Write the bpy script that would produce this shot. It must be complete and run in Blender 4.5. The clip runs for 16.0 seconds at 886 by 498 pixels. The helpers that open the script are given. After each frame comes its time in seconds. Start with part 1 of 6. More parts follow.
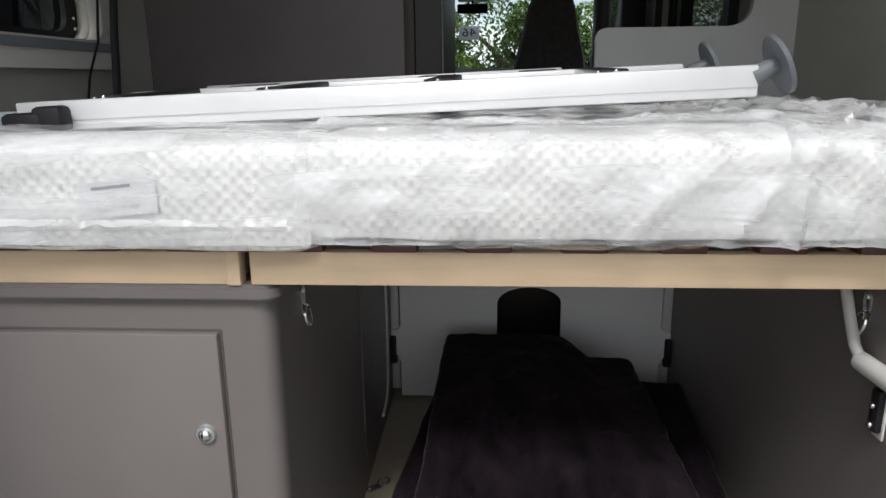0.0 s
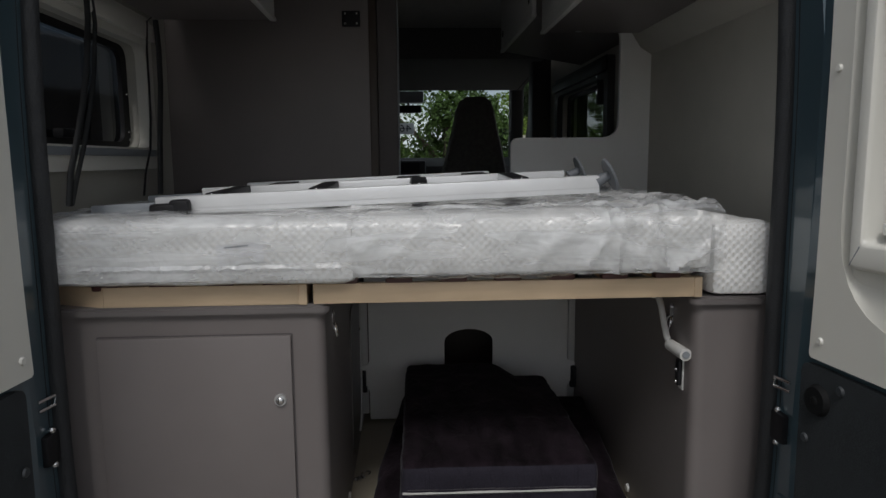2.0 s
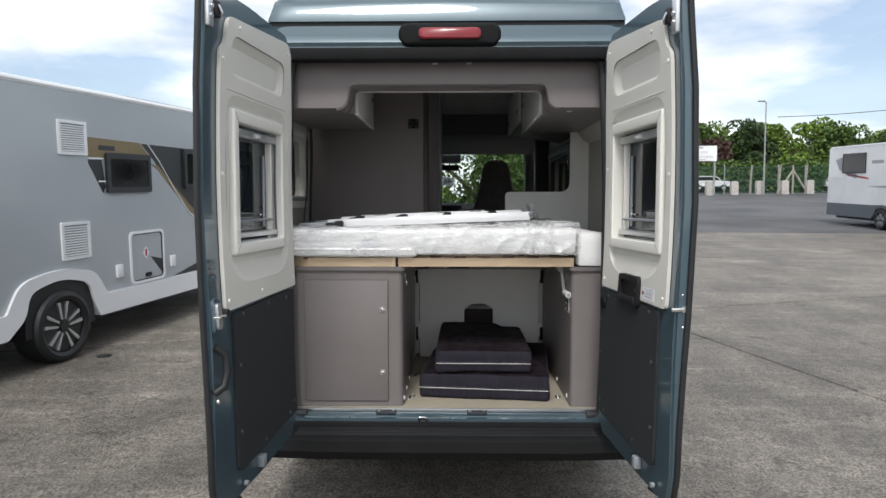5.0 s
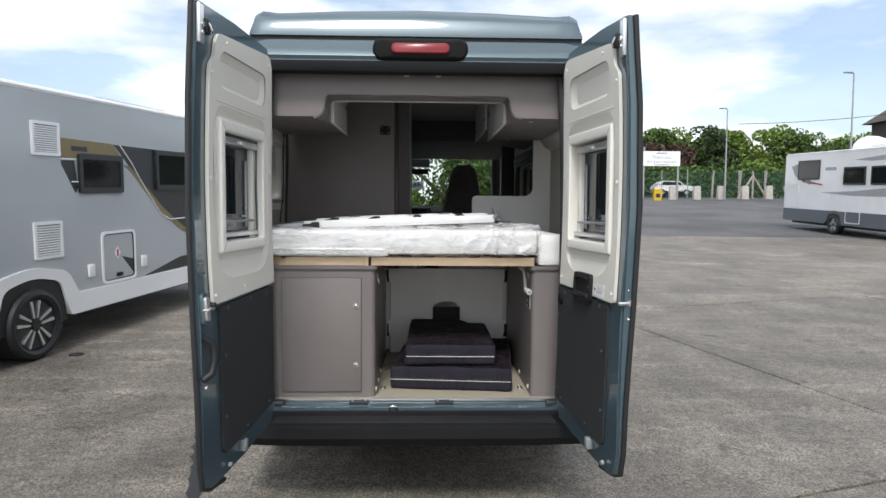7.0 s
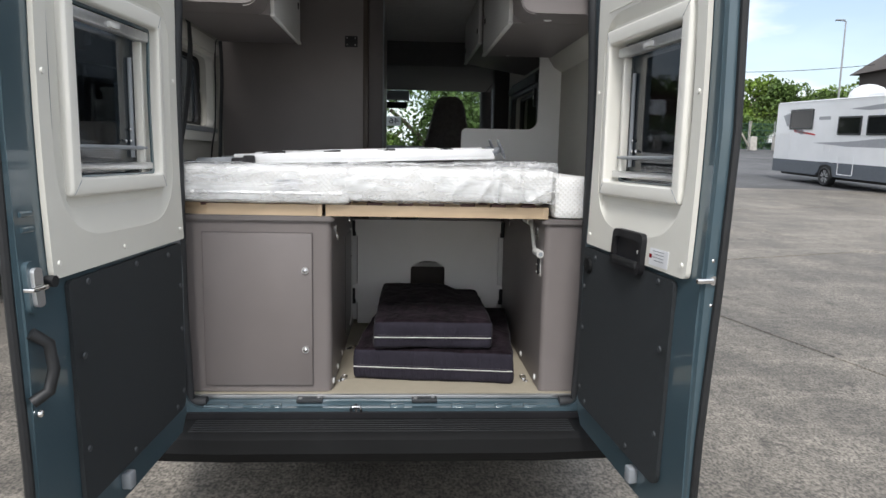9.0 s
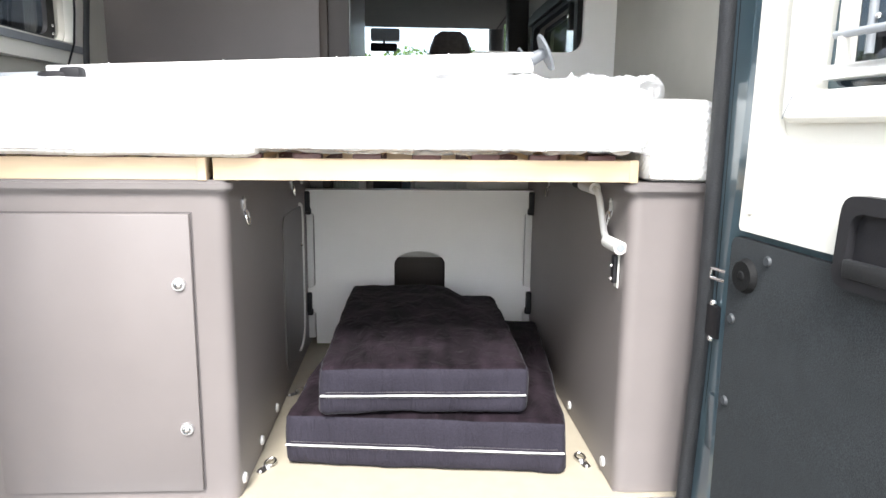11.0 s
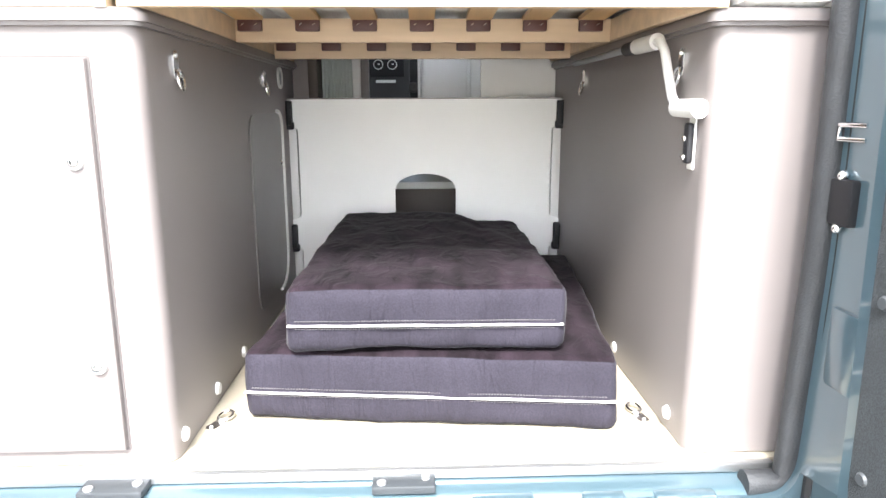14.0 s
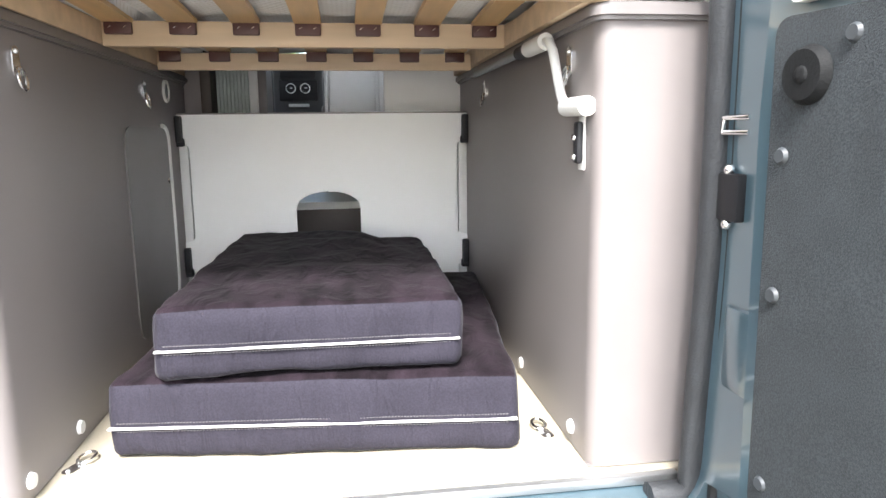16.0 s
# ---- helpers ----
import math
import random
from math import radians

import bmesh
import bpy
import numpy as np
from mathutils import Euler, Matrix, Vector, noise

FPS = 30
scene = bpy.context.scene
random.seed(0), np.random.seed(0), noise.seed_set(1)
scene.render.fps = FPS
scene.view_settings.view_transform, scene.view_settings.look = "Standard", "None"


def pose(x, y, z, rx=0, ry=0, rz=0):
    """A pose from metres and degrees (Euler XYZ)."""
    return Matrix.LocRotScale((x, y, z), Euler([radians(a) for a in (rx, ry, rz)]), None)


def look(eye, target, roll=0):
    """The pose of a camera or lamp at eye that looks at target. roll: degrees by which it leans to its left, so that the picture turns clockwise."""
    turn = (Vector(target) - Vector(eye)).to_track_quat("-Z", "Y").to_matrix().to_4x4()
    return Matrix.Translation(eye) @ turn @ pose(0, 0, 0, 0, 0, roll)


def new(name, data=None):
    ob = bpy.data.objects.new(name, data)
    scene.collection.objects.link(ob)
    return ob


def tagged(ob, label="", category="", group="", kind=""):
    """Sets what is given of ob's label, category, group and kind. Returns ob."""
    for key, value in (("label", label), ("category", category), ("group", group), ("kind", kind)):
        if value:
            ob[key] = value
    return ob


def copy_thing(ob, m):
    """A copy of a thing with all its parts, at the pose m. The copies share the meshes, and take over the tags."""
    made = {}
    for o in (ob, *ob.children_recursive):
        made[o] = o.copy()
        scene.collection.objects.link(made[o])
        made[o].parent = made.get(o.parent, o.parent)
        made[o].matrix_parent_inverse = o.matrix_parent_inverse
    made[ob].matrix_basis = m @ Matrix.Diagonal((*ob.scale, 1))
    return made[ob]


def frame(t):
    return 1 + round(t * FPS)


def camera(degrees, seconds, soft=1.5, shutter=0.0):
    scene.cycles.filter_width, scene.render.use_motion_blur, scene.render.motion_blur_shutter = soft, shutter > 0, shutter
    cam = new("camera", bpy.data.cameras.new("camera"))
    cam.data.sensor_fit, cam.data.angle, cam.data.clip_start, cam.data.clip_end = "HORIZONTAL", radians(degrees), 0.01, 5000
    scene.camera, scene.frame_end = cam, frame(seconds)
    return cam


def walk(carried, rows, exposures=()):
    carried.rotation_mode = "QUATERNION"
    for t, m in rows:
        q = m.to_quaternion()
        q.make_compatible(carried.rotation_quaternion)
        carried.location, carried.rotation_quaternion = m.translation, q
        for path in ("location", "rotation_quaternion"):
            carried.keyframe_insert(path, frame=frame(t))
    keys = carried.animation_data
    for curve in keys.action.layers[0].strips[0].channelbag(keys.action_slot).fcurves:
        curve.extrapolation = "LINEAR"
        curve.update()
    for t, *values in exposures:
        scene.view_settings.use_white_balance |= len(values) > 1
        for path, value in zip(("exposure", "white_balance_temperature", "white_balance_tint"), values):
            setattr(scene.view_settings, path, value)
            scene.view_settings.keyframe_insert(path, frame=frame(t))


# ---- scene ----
cam = camera(66.9, 16.0)
PATH = [
    (0, (0.063, -0.826, 1.542), (-0.057, 1.11, 1.051), -0.6),
    (0.5, (-0.034, -0.935, 1.551), (-0.062, 1.027, 1.161), -0.1),
    (1, (-0.111, -1.06, 1.579), (0.056, 0.911, 1.287), -2.1),
    (1.5, (-0.06, -1.245, 1.59), (0.146, 0.729, 1.347), -1.4),
    (2, (-0.03, -1.467, 1.596), (0.073, 0.513, 1.333), -0.5),
    (2.5, (-0.068, -1.756, 1.594), (-0.01, 0.228, 1.345), 0.1),
    (3, (0.016, -2.123, 1.583), (0.066, -0.136, 1.358), -0.2),
    (3.5, (0.003, -2.5, 1.583), (0.018, -0.507, 1.413), 0.3),
    (4, (0.009, -2.878, 1.604), (0.014, -0.884, 1.445), 0.3),
    (4.2, (0.048, -2.988, 1.59), (0.01, -0.993, 1.46), -0.1),
    (6.3, (0.035, -3.615, 1.595), (0.024, -1.62, 1.464), 0.7),
    (6.5, (0.041, -3.613, 1.596), (0.053, -1.617, 1.469), 0.5),
    (7, (0.039, -3.586, 1.594), (0.097, -1.591, 1.471), 0.4),
    (7.5, (0.086, -3.492, 1.584), (0.144, -1.496, 1.459), 0.3),
    (8, (0.072, -3.261, 1.551), (0.135, -1.267, 1.41), 0.4),
    (8.5, (0.016, -2.947, 1.56), (0.132, -0.964, 1.327), 1.2),
    (8.7, (0.03, -2.821, 1.546), (0.149, -0.841, 1.293), 1.2),
    (10.8, (0.167, -1.483, 1.429), (0.279, 0.482, 1.075), 0.6),
    (11, (0.149, -1.388, 1.388), (0.26, 0.578, 1.037), 0.6),
    (11.5, (0.145, -1.306, 1.278), (0.249, 0.655, 0.901), 0.2),
    (12, (0.18, -1.283, 1.209), (0.268, 0.677, 0.819), -0.3),
    (12.5, (0.208, -1.267, 1.197), (0.291, 0.69, 0.796), 0.0),
    (13, (0.209, -1.258, 1.188), (0.286, 0.7, 0.787), 0.0),
    (13.5, (0.189, -1.147, 1.182), (0.251, 0.809, 0.768), -0.2),
    (14, (0.185, -1.011, 1.142), (0.251, 0.944, 0.726), -0.2),
    (14.5, (0.211, -0.962, 1.093), (0.281, 0.994, 0.679), -0.3),
    (15, (0.22, -0.946, 1.091), (0.298, 1.01, 0.682), -0.3),
    (15.5, (0.249, -0.945, 1.094), (0.463, 1.013, 0.748), -0.7),
    (16, (0.26, -0.947, 1.095), (0.536, 1.006, 0.763), -0.7),
]
EXPOSURES = [(0, 0.55), (0.6, 0.3), (1, -0.05), (1.5, -0.5), (2, -0.5), (3, -0.17), (4, 0.27), (7, 0.65), (8.7, 0.68), (10.8, 2.2), (11.5, 2.95), (12.5, 3.38), (13.5, 3.52), (15, 3.65), (16, 3.22)]
walk(cam, [(t, look(eye, target, roll)) for t, eye, target, roll in PATH], EXPOSURES)

# ---- sky, sun ----
world = bpy.data.worlds.new("world")
scene.world = world
world.use_nodes = True
wn, wl = world.node_tree.nodes, world.node_tree.links
wn.clear()
w_out, w_bg = wn.new("ShaderNodeOutputWorld"), wn.new("ShaderNodeBackground")
w_sky = wn.new("ShaderNodeTexSky")
w_sky.sky_type, w_sky.sun_disc = "NISHITA", False
w_sky.sun_elevation, w_sky.sun_rotation = radians(49), radians(188)
w_sky.dust_density = 2.0
w_co = wn.new("ShaderNodeTexCoord")
w_map = wn.new("ShaderNodeMapping")
w_map.inputs["Scale"].default_value = (1.0, 1.0, 3.2)
w_n = wn.new("ShaderNodeTexNoise")
w_n.inputs["Scale"].default_value, w_n.inputs["Detail"].default_value = 2.6, 7
w_n.inputs["Roughness"].default_value = 0.52
w_r = wn.new("ShaderNodeValToRGB")
w_r.color_ramp.elements[0].position, w_r.color_ramp.elements[1].position = 0.41, 0.57
w_r.color_ramp.elements[0].color = (0.16, 0.16, 0.16, 1)
w_n2 = wn.new("ShaderNodeTexNoise")
w_n2.inputs["Scale"].default_value, w_n2.inputs["Detail"].default_value = 4.0, 6
w_c = wn.new("ShaderNodeValToRGB")
w_c.color_ramp.elements[0].position, w_c.color_ramp.elements[1].position = 0.38, 0.62
w_c.color_ramp.elements[0].color, w_c.color_ramp.elements[1].color = (6.0, 6.2, 6.5, 1), (9.2, 9.3, 9.5, 1)
w_mix = wn.new("ShaderNodeMix")
w_mix.data_type = "RGBA"
wl.new(w_co.outputs["Generated"], w_map.inputs["Vector"])
wl.new(w_map.outputs["Vector"], w_n.inputs["Vector"])
wl.new(w_map.outputs["Vector"], w_n2.inputs["Vector"])
wl.new(w_n.outputs["Fac"], w_r.inputs["Fac"])
wl.new(w_n2.outputs["Fac"], w_c.inputs["Fac"])
wl.new(w_r.outputs["Color"], w_mix.inputs["Factor"])
wl.new(w_sky.outputs["Color"], w_mix.inputs["A"])
wl.new(w_c.outputs["Color"], w_mix.inputs["B"])
wl.new(w_mix.outputs["Result"], w_bg.inputs["Color"])
wl.new(w_bg.outputs["Background"], w_out.inputs["Surface"])
w_bg.inputs["Strength"].default_value = 0.12

sun_data = bpy.data.lights.new("sun", "SUN")
sun_data.energy, sun_data.angle, sun_data.color = 1.65, radians(14), (1.0, 0.975, 0.95)
sun = new("sun", sun_data)
# the sun stands behind the watcher, a little to the left, high up
sun.matrix_world = look((-1.1, -8.0, 9.4), (0, 0, 0))


# ---- materials ----
def mat(name, color, rough=0.5, metal=0.0, scale=8.0, vary=0.08, bump=0.05, fine=120.0, coat=0.0, spec=0.5, sheen=0.0, each=0.0, stretch=(1, 1, 1), speck=0.0):
    m = bpy.data.materials.new(name)
    m.use_nodes = True
    n, l = m.node_tree.nodes, m.node_tree.links
    b = n["Principled BSDF"]
    b.inputs["Metallic"].default_value = metal
    b.inputs["Coat Weight"].default_value = coat
    b.inputs["Coat Roughness"].default_value = 0.04
    b.inputs["Specular IOR Level"].default_value = spec
    b.inputs["Sheen Weight"].default_value = sheen
    b.inputs["Sheen Roughness"].default_value = 0.35
    co = n.new("ShaderNodeTexCoord")
    mp = n.new("ShaderNodeMapping")
    mp.inputs["Scale"].default_value = stretch
    l.new(co.outputs["Object"], mp.inputs["Vector"])
    big, small = n.new("ShaderNodeTexNoise"), n.new("ShaderNodeTexNoise")
    big.inputs["Scale"].default_value, big.inputs["Detail"].default_value = scale, 5
    small.inputs["Scale"].default_value, small.inputs["Detail"].default_value = fine, 3
    for q in (big, small):
        l.new(mp.outputs["Vector"], q.inputs["Vector"])
    ramp = n.new("ShaderNodeMapRange")
    ramp.inputs["From Min"].default_value, ramp.inputs["From Max"].default_value = 0.3, 0.7
    ramp.inputs["To Min"].default_value, ramp.inputs["To Max"].default_value = 1 - vary, 1 + vary
    l.new(big.outputs["Fac"], ramp.inputs["Value"])
    value = ramp.outputs["Result"]
    if speck:
        r2 = n.new("ShaderNodeMapRange")
        r2.inputs["From Min"].default_value, r2.inputs["From Max"].default_value = 0.35, 0.65
        r2.inputs["To Min"].default_value, r2.inputs["To Max"].default_value = 1 - speck, 1 + speck
        l.new(small.outputs["Fac"], r2.inputs["Value"])
        mu = n.new("ShaderNodeMath")
        mu.operation = "MULTIPLY"
        l.new(value, mu.inputs[0])
        l.new(r2.outputs["Result"], mu.inputs[1])
        value = mu.outputs[0]
    if each:
        info, r3, mu2 = n.new("ShaderNodeObjectInfo"), n.new("ShaderNodeMapRange"), n.new("ShaderNodeMath")
        r3.inputs["To Min"].default_value, r3.inputs["To Max"].default_value = 1 - each, 1 + each
        mu2.operation = "MULTIPLY"
        l.new(info.outputs["Random"], r3.inputs["Value"])
        l.new(value, mu2.inputs[0])
        l.new(r3.outputs["Result"], mu2.inputs[1])
        value = mu2.outputs[0]
    sc = n.new("ShaderNodeVectorMath")
    sc.operation = "SCALE"
    sc.inputs[0].default_value = color
    l.new(value, sc.inputs["Scale"])
    l.new(sc.outputs["Vector"], b.inputs["Base Color"])
    rr = n.new("ShaderNodeMapRange")
    rr.inputs["To Min"].default_value, rr.inputs["To Max"].default_value = max(0.02, rough * 0.85), min(1, rough * 1.15)
    l.new(big.outputs["Fac"], rr.inputs["Value"])
    l.new(rr.outputs["Result"], b.inputs["Roughness"])
    if bump:
        bp = n.new("ShaderNodeBump")
        bp.inputs["Strength"].default_value, bp.inputs["Distance"].default_value = bump, 0.003
        l.new(small.outputs["Fac"], bp.inputs["Height"])
        l.new(bp.outputs["Normal"], b.inputs["Normal"])
    return m


def glass_mat(name, color, rough=0.02, alpha=1.0):
    m = bpy.data.materials.new(name)
    m.use_nodes = True
    b = m.node_tree.nodes["Principled BSDF"]
    b.inputs["Base Color"].default_value = (*color, 1)
    b.inputs["Roughness"].default_value = rough
    b.inputs["Transmission Weight"].default_value = 1.0
    b.inputs["IOR"].default_value = 1.15 if alpha < 1 else 1.45
    return m


M = {}
M["mocha"] = mat("mocha_laminate", (0.169, 0.151, 0.147), 0.42, scale=5, vary=0.05, bump=0.03, fine=260)
M["mocha_edge"] = mat("mocha_edge", (0.156, 0.142, 0.139), 0.35, scale=9, vary=0.05, bump=0.02)
M["white"] = mat("white_board", (0.76, 0.76, 0.75), 0.4, scale=4, vary=0.03, bump=0.02)
M["locker"] = mat("pale_locker", (0.60, 0.60, 0.59), 0.4, scale=4, vary=0.03, bump=0.02)
M["cream"] = mat("cream_plastic", (0.64, 0.63, 0.575), 0.5, scale=3, vary=0.03, bump=0.12, fine=700)
M["cream_gloss"] = mat("cream_frame", (0.73, 0.72, 0.665), 0.35, scale=3, vary=0.03, bump=0.02)
M["lining"] = mat("wall_lining", (0.46, 0.45, 0.405), 0.8, scale=6, vary=0.05, bump=0.2, fine=500)
M["paint"] = mat("blue_paint", (0.060, 0.100, 0.122), 0.32, metal=0.25, scale=3, vary=0.05, bump=0.0, coat=1.0)
M["black"] = mat("black_plastic", (0.012, 0.012, 0.014), 0.55, spec=0.3, scale=6, vary=0.2, bump=0.1, fine=400)
M["rubber"] = mat("rubber", (0.011, 0.012, 0.0135), 0.55, scale=20, vary=0.2, bump=0.1, fine=200)
M["seal"] = mat("seal_rubber", (0.024, 0.026, 0.029), 0.6, scale=20, vary=0.2, bump=0.5, fine=260)
M["carpet"] = mat("black_lining", (0.025, 0.029, 0.032), 0.8, scale=30, vary=0.15, bump=0.5, fine=520, speck=0.35, spec=0.3)
M["alu"] = mat("aluminium", (0.72, 0.73, 0.74), 0.34, metal=0.85, scale=10, vary=0.05, bump=0.03, stretch=(1, 8, 8))
M["tread"] = mat("brushed_tread", (0.46, 0.47, 0.48), 0.38, metal=0.9, scale=14, vary=0.12, bump=0.15, fine=90, stretch=(0.4, 8, 8))
M["alu_white"] = mat("satin_aluminium", (0.78, 0.79, 0.80), 0.38, metal=0.35, scale=10, vary=0.04, bump=0.02)
M["chrome"] = mat("chrome", (0.8, 0.8, 0.8), 0.14, metal=1.0, bump=0.0)
M["grey_plastic"] = mat("grey_plastic", (0.24, 0.26, 0.28), 0.45, bump=0.05)
M["foot_rubber"] = mat("grey_rubber", (0.13, 0.142, 0.158), 0.55, bump=0.08)
M["pale_plastic"] = mat("pale_plastic", (0.62, 0.62, 0.60), 0.4, bump=0.02)
M["birch"] = mat("birch", (0.62, 0.475, 0.32), 0.5, scale=5, vary=0.12, bump=0.08, fine=60, stretch=(0.6, 6, 6), each=0.06)
M["slat"] = mat("slat_wood", (0.58, 0.38, 0.18), 0.42, scale=5, vary=0.14, bump=0.06, fine=60, stretch=(8, 0.7, 8), each=0.08)
M["holder"] = mat("maroon_rubber", (0.075, 0.026, 0.022), 0.45, vary=0.15)
M["vinyl"] = mat("vinyl_floor", (0.375, 0.338, 0.265), 0.5, scale=25, vary=0.05, bump=0.1, fine=500, speck=0.1)
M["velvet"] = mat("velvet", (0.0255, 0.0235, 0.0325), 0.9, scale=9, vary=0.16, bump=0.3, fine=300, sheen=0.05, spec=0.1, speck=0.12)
# darker velvet for the cushion tops: nap patches, and shade in the colour
M["velvet_top"] = mat("velvet_shaded_top", (0.0125, 0.0085, 0.0118), 0.9, scale=12, vary=0.7, bump=0.3, fine=300, sheen=0.03, spec=0.1, stretch=(1.9, 0.6, 1))


def wrinkles(m, stretch, scale, depth):
    """Soft folds pulled out in one direction, under the cloth's own grain."""
    n, l = m.node_tree.nodes, m.node_tree.links
    b = n["Principled BSDF"]
    co, mp, t, r, bp = n.new("ShaderNodeTexCoord"), n.new("ShaderNodeMapping"), n.new("ShaderNodeTexNoise"), n.new("ShaderNodeMapRange"), n.new("ShaderNodeBump")
    mp.inputs["Scale"].default_value = stretch
    t.inputs["Scale"].default_value, t.inputs["Detail"].default_value, t.inputs["Distortion"].default_value = scale, 3, 0.6
    r.inputs["From Min"].default_value, r.inputs["From Max"].default_value = 0.45, 0.75
    bp.inputs["Strength"].default_value, bp.inputs["Distance"].default_value = 0.7, depth
    old = b.inputs["Normal"].links[0].from_socket
    l.new(co.outputs["Object"], mp.inputs["Vector"])
    l.new(mp.outputs["Vector"], t.inputs["Vector"])
    l.new(t.outputs["Fac"], r.inputs["Value"])
    l.new(r.outputs["Result"], bp.inputs["Height"])
    l.new(old, bp.inputs["Normal"])
    l.new(bp.outputs["Normal"], b.inputs["Normal"])


wrinkles(M["velvet"], (1, 1, 0.22), 34, 0.006)
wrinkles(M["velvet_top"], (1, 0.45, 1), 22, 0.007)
M["piping"] = mat("piping", (0.62, 0.62, 0.6), 0.6)
M["dark"] = mat("dark_void", (0.012, 0.011, 0.011), 0.8)
M["seat"] = mat("seat_cloth", (0.15, 0.142, 0.14), 0.9, scale=40, vary=0.2, bump=0.4, fine=500)
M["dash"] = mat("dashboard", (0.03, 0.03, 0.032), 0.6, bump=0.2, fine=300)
M["brown"] = mat("brown_board", (0.05, 0.036, 0.028), 0.5)
M["bumper_plastic"] = mat("grained_bumper", (0.010, 0.0105, 0.011), 0.65, scale=6, vary=0.2, bump=0.3, fine=300, spec=0.12)
M["stud"] = mat("dark_stud", (0.035, 0.04, 0.045), 0.5)
M["grey_skirt_dark"] = mat("anthracite", (0.04, 0.045, 0.05), 0.4)
# a darker tone of the bay wall's mocha, for the flap board
M["mocha_flap"] = mat("mocha_darker", (0.108, 0.099, 0.098), 0.36, scale=7, vary=0.05, bump=0.02)
M["mocha_dark"] = mat("mocha_shadow_gap", (0.09, 0.08, 0.08), 0.6)
M["stitch"] = mat("stitch_thread", (0.09, 0.085, 0.09), 0.8)
M["paper"] = mat("paper", (0.75, 0.76, 0.78), 0.6, bump=0.0)
M["ink"] = mat("ink", (0.08, 0.08, 0.1), 0.6, bump=0.0)
M["red"] = mat("red_lens", (0.20, 0.006, 0.012), 0.25, coat=0.3, bump=0.0)
# pale lining toned down: the cab's lack of light is in this grey
M["cab_lining"] = mat("shaded_cab_lining", (0.13, 0.13, 0.13), 0.9, scale=20, vary=0.05, bump=0.3, fine=400)
M["headlining"] = mat("headlining", (0.50, 0.49, 0.475), 0.9, scale=20, vary=0.05, bump=0.3, fine=400)
M["blind"] = mat("blind_cloth", (0.10, 0.10, 0.105), 0.8)
M["tambour"] = mat("pale_tambour", (0.46, 0.52, 0.50), 0.5)
M["glass"] = glass_mat("tinted_acrylic", (0.045, 0.05, 0.055))
M["clear"] = glass_mat("clear_glass", (0.74, 0.82, 0.80), 0.0, 0.5)


def mattress_mat():
    m = mat("quilted_ticking", (0.82, 0.825, 0.815), 0.75, scale=12, vary=0.03, bump=0.0)
    n, l = m.node_tree.nodes, m.node_tree.links
    co = n.new("ShaderNodeTexCoord")
    sp = n.new("ShaderNodeSeparateXYZ")
    l.new(co.outputs["Object"], sp.inputs["Vector"])
    k = 330.0

    def op(kind, a, b=None):
        q = n.new("ShaderNodeMath")
        q.operation = kind
        for i, v in enumerate((a, b)):
            if v is None:
                continue
            if isinstance(v, float):
                q.inputs[i].default_value = v
            else:
                l.new(v, q.inputs[i])
        return q.outputs[0]
    up = op("ADD", sp.outputs["Z"], sp.outputs["Y"])
    a = op("SINE", op("MULTIPLY", sp.outputs["X"], k))
    b = op("SINE", op("MULTIPLY", up, k))
    h = op("MULTIPLY", a, b)
    bp = n.new("ShaderNodeBump")
    bp.inputs["Strength"].default_value, bp.inputs["Distance"].default_value = 0.32, 0.003
    l.new(h, bp.inputs["Height"])
    p = n["Principled BSDF"]
    l.new(bp.outputs["Normal"], p.inputs["Normal"])
    # beige stitch dots in the hollows
    r = n.new("ShaderNodeMapRange")
    r.inputs["From Min"].default_value, r.inputs["From Max"].default_value = 0.55, 0.95
    l.new(h, r.inputs["Value"])
    mx = n.new("ShaderNodeMix")
    mx.data_type = "RGBA"
    l.new(r.outputs["Result"], mx.inputs["Factor"])
    l.new(p.inputs["Base Color"].links[0].from_socket, mx.inputs["A"])
    mx.inputs["B"].default_value = (0.67, 0.655, 0.61, 1)
    l.new(mx.outputs["Result"], p.inputs["Base Color"])
    return m


M["mattress"] = mattress_mat()


